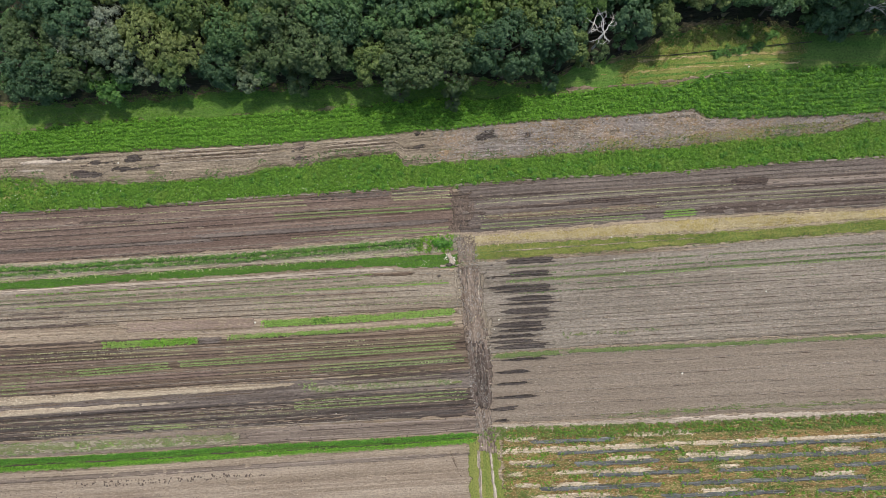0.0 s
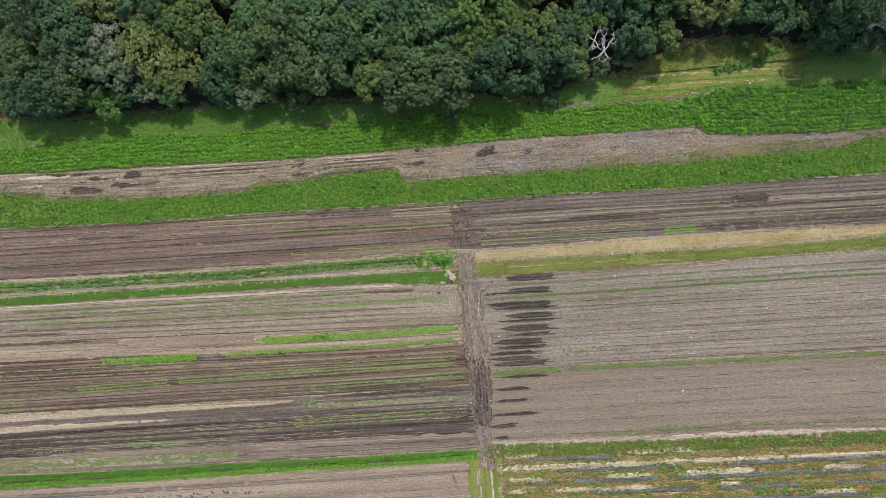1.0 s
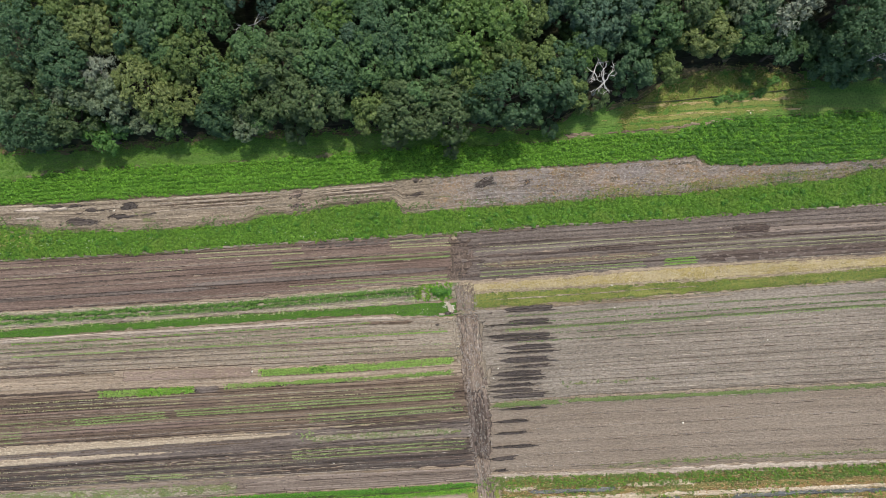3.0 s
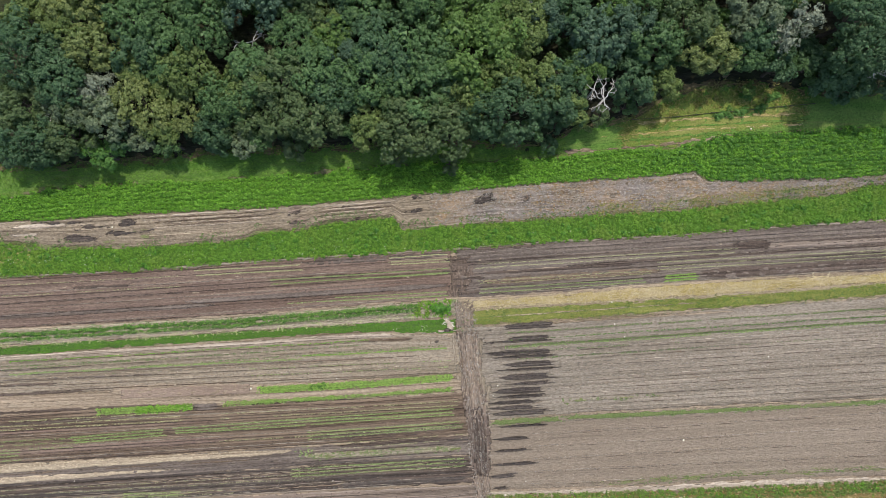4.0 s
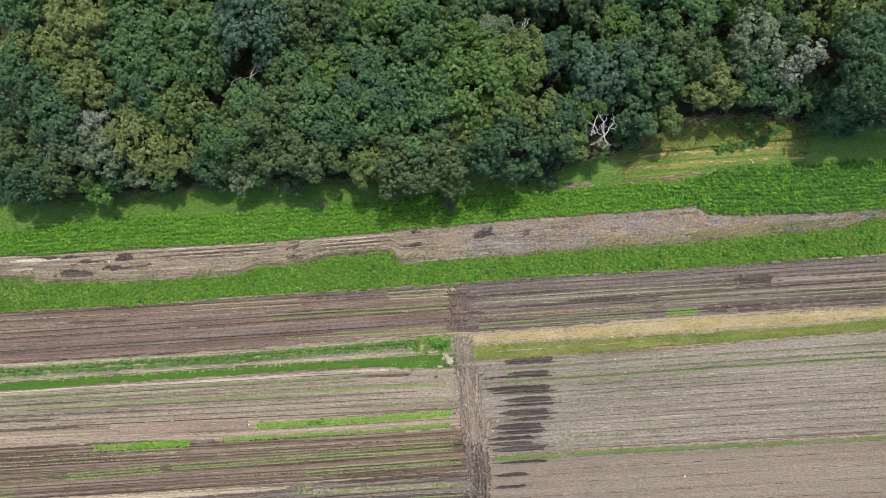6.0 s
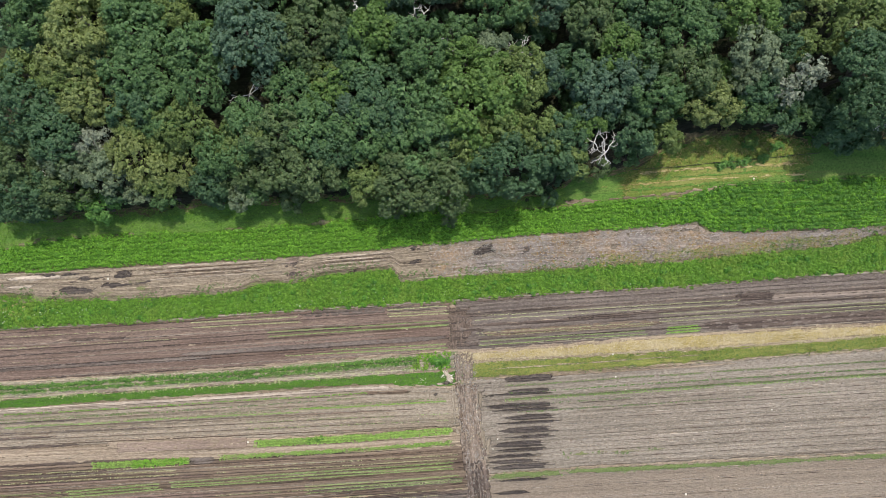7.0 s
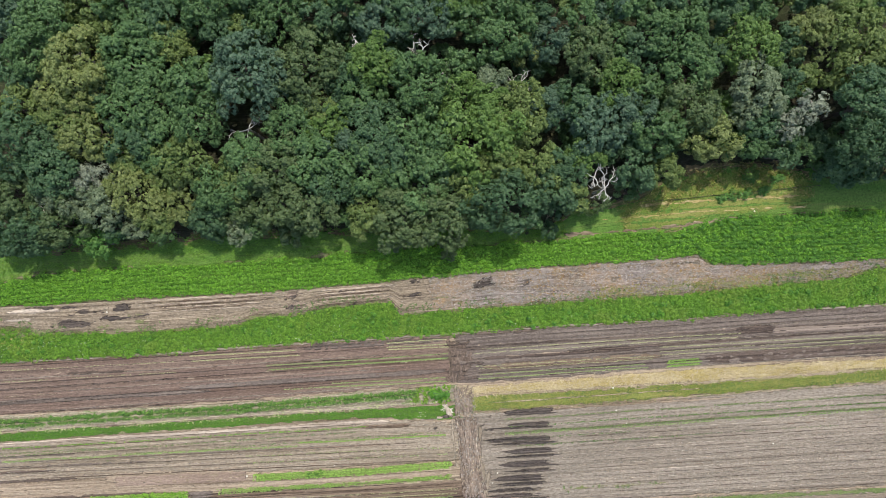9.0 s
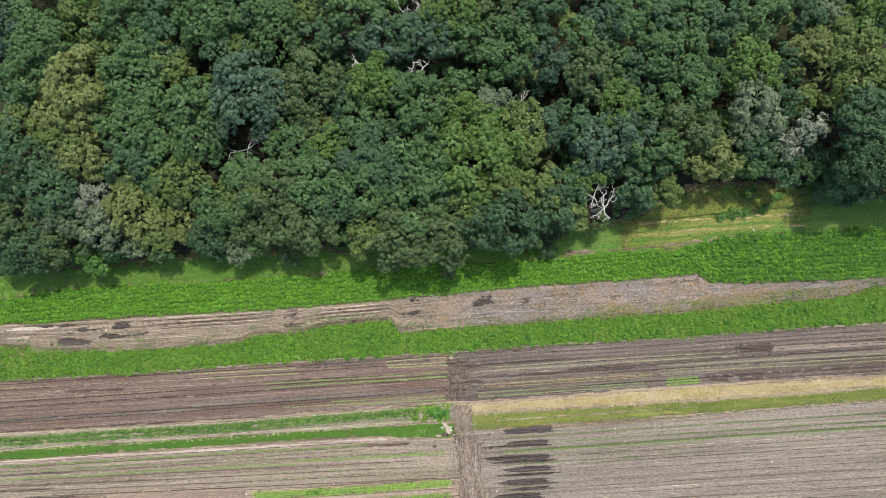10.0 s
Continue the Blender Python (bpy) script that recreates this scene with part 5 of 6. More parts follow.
patch_crop([(18.64, -21.99), (39.37, -21.02), (68.06, -20.91)], [(18.62, -22.86), (39.33, -22.21), (68.02, -21.86)], 3.0, 0.16, FAINT, "thin green weeds on the bed", 0.4)
patch_crop([(14.63, -10.53), (30.18, -10.03)], [(14.60, -11.32), (30.16, -10.66)], 2.2, 0.2, FAINT, "thin green weeds on the bed", 0.5)
patch_crop([(-53.63, -23.97), (-46.89, -23.85)], [(-53.65, -24.76), (-46.91, -24.48)], 11.5, 0.16, CROP_LIME, "small patch of light green plants", 0.35)
patch_crop([(-71.04, -23.85), (-29.83, -22.93)], [(-71.08, -25.66), (-29.87, -24.51)], 5.1, 0.16, FAINT, "pale weeds over the grey bed", 0.5)
patch_crop([(-20.94, -16.94), (1.96, -16.35)], [(-20.97, -17.97), (1.93, -17.30)], 6.9, 0.15, FAINT, "olive weeds over the bed", 0.4)
patch_crop([(-21.71, -15.97), (-19.33, -15.88)], [(-21.75, -17.39), (-19.36, -17.30)], 9.2, 0.15, SEEDLING, "light green weeds in the bed", 0.3)
plants("weeds", scatter([(-68.25, -3.18), (-12.58, -1.62)], [(-68.31, -6.19), (-12.64, -3.77)], 0.9, 0.5, 1.6), 0.1, 0.11, 5, FAINT, "scattered small weeds on pale soil", "weeds", lift=0.3, width=0.5)
plants("weeds", scatter([(14.53, -0.97), (65.70, 0.89)], [(14.45, -3.36), (65.62, -1.26)], 0.9, 0.5, 1.6), 0.1, 0.11, 5, FAINT, "scattered small weeds between the rows", "weeds", lift=0.3, width=0.5)
# green double row in the southwest
for off, mat, wide, tall, size in ((0.18, CROP_EAST, 0.15, 0.24, 0.065), (0.40, CROP_EAST, 0.16, 0.28, 0.07), (0.62, CROP_EAST, 0.14, 0.26, 0.065), (1.38, CROP, 0.14, 0.20, 0.065), (1.60, CROP, 0.14, 0.22, 0.065), (1.82, CROP_LIME, 0.15, 0.2, 0.06)):
    leafy_row(I_S, off, W + 2, 2.3, mat, "row of bright green leafy plants", wide, tall, size, 20, 0.24, 0.03, 0.035)


def rows(a, b, n, step0, step1, mat=SEEDLING, spacing=0.42, size=0.17, gaps=0.12, **more):
    """n parallel rows from a to b, step metres apart at the two ends, the first one at a and b."""
    for k in range(n):
        more.setdefault("wide", 0.02)
        more.setdefault("width", 0.95)
        more.setdefault("lift", 0.2)
        crop_row((a[0] + rng.uniform(-0.3, 0.3), a[1] - step0 * k), (b[0] + rng.uniform(-0.3, 0.3), b[1] - step1 * k), mat, min(0.26, spacing * 0.55), max(0.078, size * 0.70), gaps=0.6 * gaps, **more)


# seedling rows in the dark field
rows((-35.00, 8.83), (-20.25, 9.21), 2, 0.72, 0.70, SEEDLING_PALE, 0.14, 0.11, 0.03)
rows((-7.88, 9.81), (0.26, 10.05), 2, 0.62, 0.62, SEEDLING_PALE, 0.14, 0.11, 0.03)
rows((-7.90, 8.93), (0.23, 9.01), 1, 0, 0, SEEDLING_PALE, 0.16, 0.11, 0.05)
rows((-24.69, 7.18), (0.21, 8.13), 2, 0.55, 0.55, SEEDLING, 0.14, 0.12, 0.03)
rows((-12.34, 7.14), (0.19, 7.42), 1, 0, 0, SEEDLING, 0.16, 0.12, 0.05)
rows((-16.39, 4.55), (0.11, 4.87), 2, 0.55, 0.5, SEEDLING, 0.17, 0.12, 0.07)
rows((-21.99, 3.91), (0.10, 4.39), 1, 0, 0, SEEDLING, 0.24, 0.12, 0.15)
rows((4.05, 8.58), (40.43, 9.69), 2, 0.55, 0.5, SEEDLING_PALE, 0.27, 0.11, 0.10)
rows((4.34, 5.06), (27.51, 5.83), 2, 0.5, 0.45, SEEDLING, 0.19, 0.12, 0.07)
rows((29.18, 8.02), (69.22, 9.18), 3, 0.5, 0.5, SEEDLING_PALE, 0.27, 0.11, 0.07)
rows((4.38, 6.26), (28.35, 6.92), 2, 0.4, 0.4, SEEDLING_PALE, 0.30, 0.11, 0.17)
rows((-70.43, 7.47), (-37.01, 8.17), 2, 1.6, 1.5, SEEDLING_PALE, 0.36, 0.11, 0.20)
rows((30.3, 6.20), (34.7, 6.36), 3, 0.36, 0.36, CROP_LIME, 0.2, 0.19, 0.02, count=8)
# seedling rows in the pale field
rows((-61.11, -3.07), (-10.98, -1.51), 1, 0, 0, CROP, 0.35, 0.17, 0.2)
rows((-70.66, -4.46), (-11.80, -2.20), 1, 0, 0, BLADES, 0.4, 0.15, 0.35)
rows((-61.15, -4.81), (-20.60, -3.85), 1, 0, 0, SEEDLING, 0.24, 0.19, 0.08)
rows((-20.59, -3.45), (-0.28, -3.01), 1, 0, 0, CROP_LIME, 0.22, 0.18, 0.06)
rows((-44.46, -4.27), (-0.66, -2.60), 1, 0, 0, BLADES, 0.5, 0.15, 0.4)
rows((-70.65, -3.90), (-39.67, -3.22), 1, 0, 0, BLADES, 0.4, 0.14, 0.35)
rows((-27.79, -5.07), (0.07, -4.69), 2, 0.9, 0.9, SEEDLING, 0.6, 0.14, 0.45)
# east field rows
rows((7.91, -1.10), (68.91, 1.04), 1, 0, 0, FAINT, 0.3, 0.17, 0.15)
rows((8.12, -2.14), (68.87, 0.00), 1, 0, 0, CROP_DARK, 0.34, 0.16, 0.25)
rows((8.09, -2.94), (68.84, -0.72), 1, 0, 0, FAINT, 0.26, 0.2, 0.05)
rows((8.08, -3.18), (68.83, -0.96), 1, 0, 0, SEEDLING, 0.4, 0.18, 0.2)
rows((8.06, -3.81), (32.01, -3.08), 2, 1.0, 1.0, BLADES, 0.5, 0.15, 0.4)
rows((8.04, -4.77), (68.76, -2.79), 1, 0, 0, BLADES, 0.9, 0.13, 0.5)
# brown field rows west of the lane
rows((-70.80, -11.59), (-37.46, -10.75), 3, 0.62, 0.55, SEEDLING_PALE, 0.4, 0.13, 0.2)
rows((-31.91, -11.15), (1.10, -10.37), 2, 0.62, 0.62, SEEDLING_PALE, 0.38, 0.13, 0.2)
rows((-38.31, -12.94), (0.51, -11.38), 3, 0.36, 0.42, SEEDLING, 0.22, 0.16, 0.04)
rows((-52.61, -13.79), (-39.90, -13.13), 3, 0.38, 0.38, SEEDLING, 0.24, 0.18, 0.05)
rows((-70.85, -14.36), (-52.61, -13.87), 3, 0.6, 0.6, SEEDLING, 0.4, 0.14, 0.2)
rows((-70.88, -15.87), (-59.78, -15.56), 3, 0.55, 0.55, SEEDLING, 0.28, 0.15, 0.1)
rows((-20.07, -14.11), (1.42, -13.16), 3, 0.42, 0.42, SEEDLING, 0.24, 0.15, 0.08)
rows((-32.01, -14.95), (1.56, -13.80), 1, 0, 0, SEEDLING_PALE, 0.4, 0.13, 0.2)
rows((-16.15, -15.81), (1.76, -14.91), 2, 0.7, 0.65, SEEDLING_PALE, 0.45, 0.12, 0.3)
rows((-22.59, -19.11), (1.74, -18.24), 3, 0.5, 0.52, SEEDLING, 0.26, 0.155, 0.1)
rows((-59.14, -22.38), (-30.59, -21.64), 2, 0.45, 0.45, SEEDLING_PALE, 0.45, 0.14, 0.25)
rows((-45.66, -21.83), (-37.73, -21.67), 2, 0.4, 0.4, SEEDLING, 0.26, 0.16, 0.1)
rows((-70.99, -21.08), (-19.43, -19.84), 2, 0.7, 0.6, SEEDLING_PALE, 0.5, 0.12, 0.35)

# clods and stones
def clods(name, spots, size, mat, label, z=0.09):
    n = len(spots)
    base = np.array([[1, 0, 0], [0, 1, 0], [-1, 0, 0], [0, -1, 0], [0, 0, 0.8], [0, 0, -0.8]])
    tri = np.array([[0, 1, 4], [1, 2, 4], [2, 3, 4], [3, 0, 4], [1, 0, 5], [2, 1, 5], [3, 2, 5], [0, 3, 5]])
    turn = rng.uniform(0, 6.28, n)
    s = size * rng.uniform(0.5, 1.5, (n, 1, 3))
    v = base[None] * s + rng.normal(0, 0.12 * size, (n, 6, 3))
    c, d = np.cos(turn)[:, None], np.sin(turn)[:, None]
    v = np.stack([v[..., 0] * c - v[..., 1] * d, v[..., 0] * d + v[..., 1] * c, v[..., 2]], -1)
    v[..., :2] += np.asarray(spots)[:, None]
    v[..., 2] += z
    f = (np.arange(n)[:, None, None] * 6 + tri[None]).reshape(-1, 3)
    tagged(new(name, raw_mesh(name, v.reshape(-1, 3), f, mat)), label, "clods", kind="stuff")


CLOD = barky("dark_earth_clod", (0.060, 0.044, 0.035), (0.12, 0.092, 0.074))
CLOD_BROWN = barky("brown_earth_clod", (0.11, 0.083, 0.062), (0.20, 0.155, 0.118))
clods("soil_clods", scatter(J_S, [(x, y - 9) for x, y in J_S], 1.0, 0.55, 1.4), 0.075, CLOD, "dark earth clods on pale soil")
clods("soil_clods", scatter([(-56.91, -29.48), (-44.24, -29.22), (-26.01, -28.50)], [(-56.92, -29.95), (-44.27, -30.09), (-26.02, -29.13)], 7, 0.35, 1.0), 0.13, CLOD, "row of dark earth clods")
clods("soil_clods", scatter(L_S, N_S, 0.8, 0.6, 1.8), 0.10, CLOD_BROWN, "brown earth clods on pale beds")
clods("soil_clods", scatter(C_S, D_S, 1.0, 0.6, 1.8), 0.10, CLOD_BROWN, "brown earth clods on pale beds")
clods("soil_clods", scatter(clipped(H_S, -30, 4), clipped(I_S, -30, 4), 1.2, 0.5, 1.8), 0.10, CLOD, "dark clods on brown soil")
clods("soil_clods", scatter(clipped(shifted(WEED_S, -0.5), W, E), shifted(WEED_S, -5), 1.2, 0.5, 1.8), 0.09, CLOD, "dark clods on ploughed soil")
clods("soil_clods", scatter(CROP_S, LANE_S, 2.2, 0.5, 1.6), 0.10, CLOD_BROWN, "clods of dried mud on the lane")


def stone(at, size):
    bm = bmesh.new()
    bmesh.ops.create_icosphere(bm, subdivisions=2, radius=size)
    for v in bm.verts:
        v.co *= 1 + 0.25 * noise.noise(v.co * 4 + Vector((at[0], at[1], 0)))
        v.co.z *= 0.6
    me = bpy.data.meshes.new("stone")
    bm.to_mesh(me)
    bm.free()
    me.materials.append(CHALK)
    ob = new("stone", me)
    ob.location = (at[0], at[1], 0.08 + size * 0.3)
    tagged(ob, "pale white stone lying on the soil", "stone", "pale stones")


for p, s in (((32.11, -16.68), 0.24), ((23.08, -0.35), 0.18), ((44.29, -5.50), 0.18), ((22.78, 2.77), 0.2), ((24.38, -2.14), 0.13), ((-27.70, -7.78), 0.22), ((-15.74, -6.70), 0.14), ((6.57, -8.38), 0.16), ((5.89, -9.71), 0.14), ((7.42, -9.44), 0.12), ((43.00, 26.31), 0.2), ((-52.51, -19.81), 0.13), ((-55.97, -22.55), 0.13), ((3.58, -26.14), 0.25), ((7.15, -23.55), 0.2), ((6.90, -24.02), 0.18), ((-46.40, 15.23), 0.2), ((10.06, -21.74), 0.13), ((-16.68, -20.87), 0.13), ((-20.25, 9.52), 0.1)):
    stone(p, 0.62 * s)

# ---- fence at the forest edge ----
def fence(points, height=0.32):
    thing = new("mesh_fence")
    thing.location = (points[0][0], points[0][1], 0)
    tagged(thing, "low dark mesh fence along the forest edge", "fence")
    ox, oy = points[0]
    for (x0, y0), (x1, y1) in zip(points[:-1], points[1:]):
        n = 6
        px, py = np.linspace(x0, x1, n) - ox, np.linspace(y0, y1, n) - oy
        top = height + 0.1 * smooth_noise(px + x0, 0.9, 5)
        bm = bmesh.new()
        for i in range(n - 1):
            for dy in (0.0, 0.03):
                bm.faces.new([bm.verts.new(c) for c in ((px[i], py[i] + dy, 0), (px[i + 1], py[i + 1] + dy, 0), (px[i + 1], py[i + 1] + dy, top[i + 1]), (px[i], py[i] + dy, top[i]))])
            bm.faces.new([bm.verts.new(c) for c in ((px[i], py[i], top[i]), (px[i + 1], py[i + 1], top[i + 1]), (px[i + 1], py[i + 1] + 0.03, top[i + 1]), (px[i], py[i] + 0.03, top[i]))])
        me = bpy.data.meshes.new("netting")
        bm.to_mesh(me)
        bm.free()
        me.materials.append(FENCE)
        part("netting", me, thing)
    for x, y in points:
        v, f = tube([(0, 0, 0), (0.02, 0, 0.6), (0.04, 0.02, height + 0.3)], [0.05, 0.045, 0.04], 8)
        part("post", raw_mesh("post", v, f, BARK), thing, at=(x - ox, y - oy, 0))


fence([(26.49, 28.06), (30.23, 28.18), (32.57, 28.27), (37.41, 28.67), (41.30, 28.78), (44.43, 29.08), (48.33, 29.35), (51.84, 29.55)])

# ---- trees ----
def crown_parts(rad, boughs, clumps, per, s):
    """A lopsided dome of boughs; each bough bears rounded clumps of small leaves. Returns the leaf mesh data and the boughs' middles."""
    r = np.random.default_rng(s)
    k = np.arange(boughs) + 0.5
    tilt = np.clip(np.arccos(1 - 1.15 * k / boughs) + r.normal(0, 0.13, boughs), 0, 1.75)
    turn = k * 2.39996 + r.normal(0, 0.3, boughs)
    phase = r.uniform(0, 6, 3)

    def lop(a):
        return 1 + 0.13 * np.sin(2 * a + phase[0]) + 0.10 * np.sin(3 * a + phase[1]) + 0.06 * np.sin(5 * a + phase[2])

    reach = r.uniform(0.62, 0.84, boughs) * lop(turn) * rad
    mid = np.stack([np.sin(tilt) * np.cos(turn) * reach, np.sin(tilt) * np.sin(turn) * reach, np.cos(tilt) * reach * 0.70], -1)
    swell = r.uniform(0.26, 0.40, boughs) * rad * (3.0 / rad) ** 0.25
    # clumps strewn over the outside of the boughs
    which = np.repeat(np.arange(boughs), clumps)
    n = len(which)
    d = r.normal(0, 1, (n, 3)) + mid[which] / rad * 1.5 + np.array([0, 0, 0.55])
    d /= np.linalg.norm(d, axis=1, keepdims=True)
    heart = mid[which] + d * (swell[which] * r.uniform(0.80, 1.08, n))[:, None] * np.array([1, 1, 0.85])
    girth = r.uniform(0.20, 0.40, n)
    # small leaves laid like scales over each clump
    leaf = np.repeat(np.arange(n), per)
    m = len(leaf)
    e = r.normal(0, 1, (m, 3)) + 0.75 * d[leaf] + np.array([0, 0, 0.35])
    e /= np.linalg.norm(e, axis=1, keepdims=True)
    p = heart[leaf] + e * (girth[leaf] * r.uniform(0.72, 1.1, m))[:, None]
    a = 0.105 * r.uniform(0.7, 1.35, m)
    nrm = e + r.normal(0, 0.30, (m, 3)) + np.array([0, 0, 0.25])
    # larger leaves inside, which close the crown
    inner = 22 * boughs
    w2 = r.integers(0, boughs, inner)
    g = r.normal(0, 1, (inner, 3)) + np.array([0, 0, 0.6])
    g /= np.linalg.norm(g, axis=1, keepdims=True)
    p = np.concatenate([p, mid[w2] + g * (0.72 * swell[w2])[:, None]])
    a = np.concatenate([a, r.uniform(0.20, 0.34, inner)])[:, None]
    nrm = np.concatenate([nrm, g + r.normal(0, 0.2, (inner, 3))])
    m += inner
    nrm /= np.linalg.norm(nrm, axis=1, keepdims=True)
    t = np.cross(nrm, r.normal(0, 1, (m, 3)))
    t /= np.linalg.norm(t, axis=1, keepdims=True)
    b = np.cross(nrm, t)
    w = a * r.uniform(0.75, 1.0, (m, 1))
    v = np.stack([p - t * a + b * w, p - t * a * 0.8 - b * w, p + t * a - nrm * a * 0.25], 1).reshape(-1, 3)
    return v, np.arange(m * 3).reshape(-1, 3), mid


def trunk_parts(rad, high, mids, s, branches=8):
    r = np.random.default_rng(s)
    top = np.array([r.normal(0, 0.15), r.normal(0, 0.15), high])
    k = np.linspace(0, 1, 6)[:, None]
    spine = top * k + np.array([0.25, 0.2, 0]) * np.sin(k * 5 + s)
    thick = 0.05 * rad + 0.07
    pieces = [tube(spine, thick * np.array([1.5, 1.0, 0.9, 0.8, 0.65, 0.5]), 7)]
    for m in mids[r.permutation(len(mids))[:branches]]:
        start = spine[r.integers(3, 6)]
        end = m + np.array([0, 0, high])
        bend = (start + end) / 2 + np.array([r.normal(0, 0.2), r.normal(0, 0.2), -0.25])
        pieces.append(tube([start, bend, end], [thick * 0.45, thick * 0.3, thick * 0.1], 5))
    return joined(pieces)


SIZES = {"s": (1.7, 9, 9, 22), "m": (2.9, 17, 14, 23), "l": (4.2, 26, 18, 23)}      # radius, boughs, clumps a bough, leaves a clump
built = {}


def tree(at, radius, high, leaf, label="", category="tree", thin=False, far=False):
    """A broadleaf tree whose crown has its middle over the given place; high is the crown's middle height."""
    size = "s" if radius < 2.25 or far else "m" if radius < 3.5 else "l"
    shape = int(rng.integers(0, 3))
    key = (size, shape, leaf, thin)
    base, boughs, clumps, per = SIZES[size]
    if key not in built:
        v, f, mid = crown_parts(base, boughs, clumps, per if not thin else per // 3, 31 * shape + ord(size) + ord(leaf))
        tv, tf = trunk_parts(base, 6.0 if size != "s" else 3.2, mid, 5 * shape + 3, 22 if thin else 8)
        built[key] = (raw_mesh("crown", v, f, LEAF[leaf]), raw_mesh("trunk", tv, tf, GREYWOOD if thin else BARK, smooth=True))
    crown_mesh, trunk_mesh = built[key]
    ob = new("broadleaf_tree" if category == "tree" else "shrub")
    k = radius / base
    ob.location = (at[0], at[1], 0)
    ob.rotation_euler = (0, 0, rng.uniform(0, 6.28))
    ob.scale = (k * rng.uniform(0.92, 1.08), k * rng.uniform(0.92, 1.08), k)
    tall = high / k
    part("crown", crown_mesh, ob, at=(0, 0, tall))
    trunk = part("trunk", trunk_mesh, ob)
    trunk.scale = (1, 1, tall / (6.0 if size != "s" else 3.2))
    return tagged(ob, label or "broadleaf tree with a dense green crown", category, "forest trees" if category == "tree" else "shrubs")


TREE_LABEL = {
    "D": "broadleaf tree with a dense deep green crown", "M": "broadleaf tree with a full green crown", "B": "broadleaf tree with a bluish green crown",
    "O": "broadleaf tree with an olive crown", "Y": "broadleaf tree with a bright yellow-green crown", "R": "broadleaf tree with a brownish green crown",
    "G": "broadleaf tree with a pale grey-green crown", "P": "broadleaf tree with a pale olive crown", "V": "broadleaf tree with a fresh green crown", "S": "half-bare tree with silvery grey twigs"}


def grove(leaf, *spots):
    """Trees of one leaf colour: place, radius, height of the crown's middle."""
    for at, radius, high in spots:
        tree(at, radius, high, leaf, TREE_LABEL[leaf], thin=leaf == "S")


grove("D", ((-54.80, 57.23), 2.64, 5.8), ((-35.45, 56.59), 3.02, 5.9), ((-35.03, 52.81), 3.02, 6.2), ((-23.76, 56.14), 3.40, 6.1), ((-14.11, 53.04), 3.02, 5.8), ((13.13, 54.54), 3.40, 6.3), ((28.09, 52.83), 3.02, 6.7), ((35.98, 52.58), 3.40, 6.7), ((46.95, 53.45), 2.64, 6.4), ((-54.87, 46.21), 3.02, 6.0), ((-26.80, 50.41), 2.64, 6.1), ((-11.76, 44.88), 2.87, 6.0))
grove("D", ((-12.68, 40.27), 2.11, 5.6), ((35.53, 46.45), 2.42, 5.6), ((44.53, 47.20), 2.57, 5.8), ((44.35, 41.95), 2.27, 6.4), ((-52.39, 37.23), 4.38, 7.2), ((-38.38, 37.59), 3.40, 6.7), ((-8.26, 36.99), 3.77, 6.9), ((17.01, 39.61), 3.40, 6.1), ((52.72, 38.81), 4.2, 8.6), ((44.46, 33.50), 2.0, 5.0), ((56.43, 40.47), 3.02, 6.5), ((53.36, 32.09), 1.8, 4.2))
grove("D", ((-49.02, 34.29), 3.77, 7.0), ((-14.36, 31.05), 3.62, 5.8), ((7.96, 28.17), 4.68, 6.3), ((13.88, 29.63), 3.40, 5.6), ((16.09, 32.43), 2.87, 5.9), ((24.70, 32.40), 3.2, 5.2), ((-30.29, 27.69), 2.4, 4.2), ((-53.66, 26.61), 3.7, 5.2), ((-3.90, 52.45), 2.64, 6.5), ((-5.93, 46.15), 2.27, 6.0), ((0.19, 32.89), 3.02, 6.1))
grove("D", ((-5.46, 35.13), 3.40, 6.8), ((25.16, 46.58), 2.57, 6.2), ((-42.78, 43.58), 2.27, 6.3), ((38.17, 51.15), 2.64, 6.5), ((40.74, 37.43), 2.72, 6.1))
grove("M", ((-49.97, 53.12), 3.93, 6.6), ((-51.13, 49.18), 3.62, 6.6), ((-39.93, 55.79), 3.40, 6.4), ((-28.71, 54.68), 4.38, 6.5), ((-20.08, 53.68), 3.93, 6.5), ((-9.90, 55.05), 3.47, 6.8), ((4.39, 51.73), 3.02, 5.8), ((18.88, 50.88), 3.17, 5.9), ((24.56, 53.70), 3.40, 6.6), ((32.27, 53.62), 3.40, 6.2), ((40.38, 52.53), 3.40, 6.5), ((-38.29, 50.69), 3.17, 6.3))
grove("M", ((-37.82, 46.36), 4.38, 6.7), ((-30.57, 43.90), 3.47, 7.0), ((-9.68, 41.76), 3.17, 6.0), ((-2.37, 42.96), 4.23, 6.7), ((8.62, 49.75), 4.23, 6.5), ((22.72, 48.14), 2.42, 6.1), ((26.21, 41.94), 2.42, 5.8), ((27.43, 49.42), 3.17, 6.2), ((30.05, 48.40), 3.77, 6.8), ((31.89, 44.17), 3.47, 6.3), ((-37.88, 41.51), 4.23, 6.8), ((-30.00, 40.30), 3.9, 6.9))
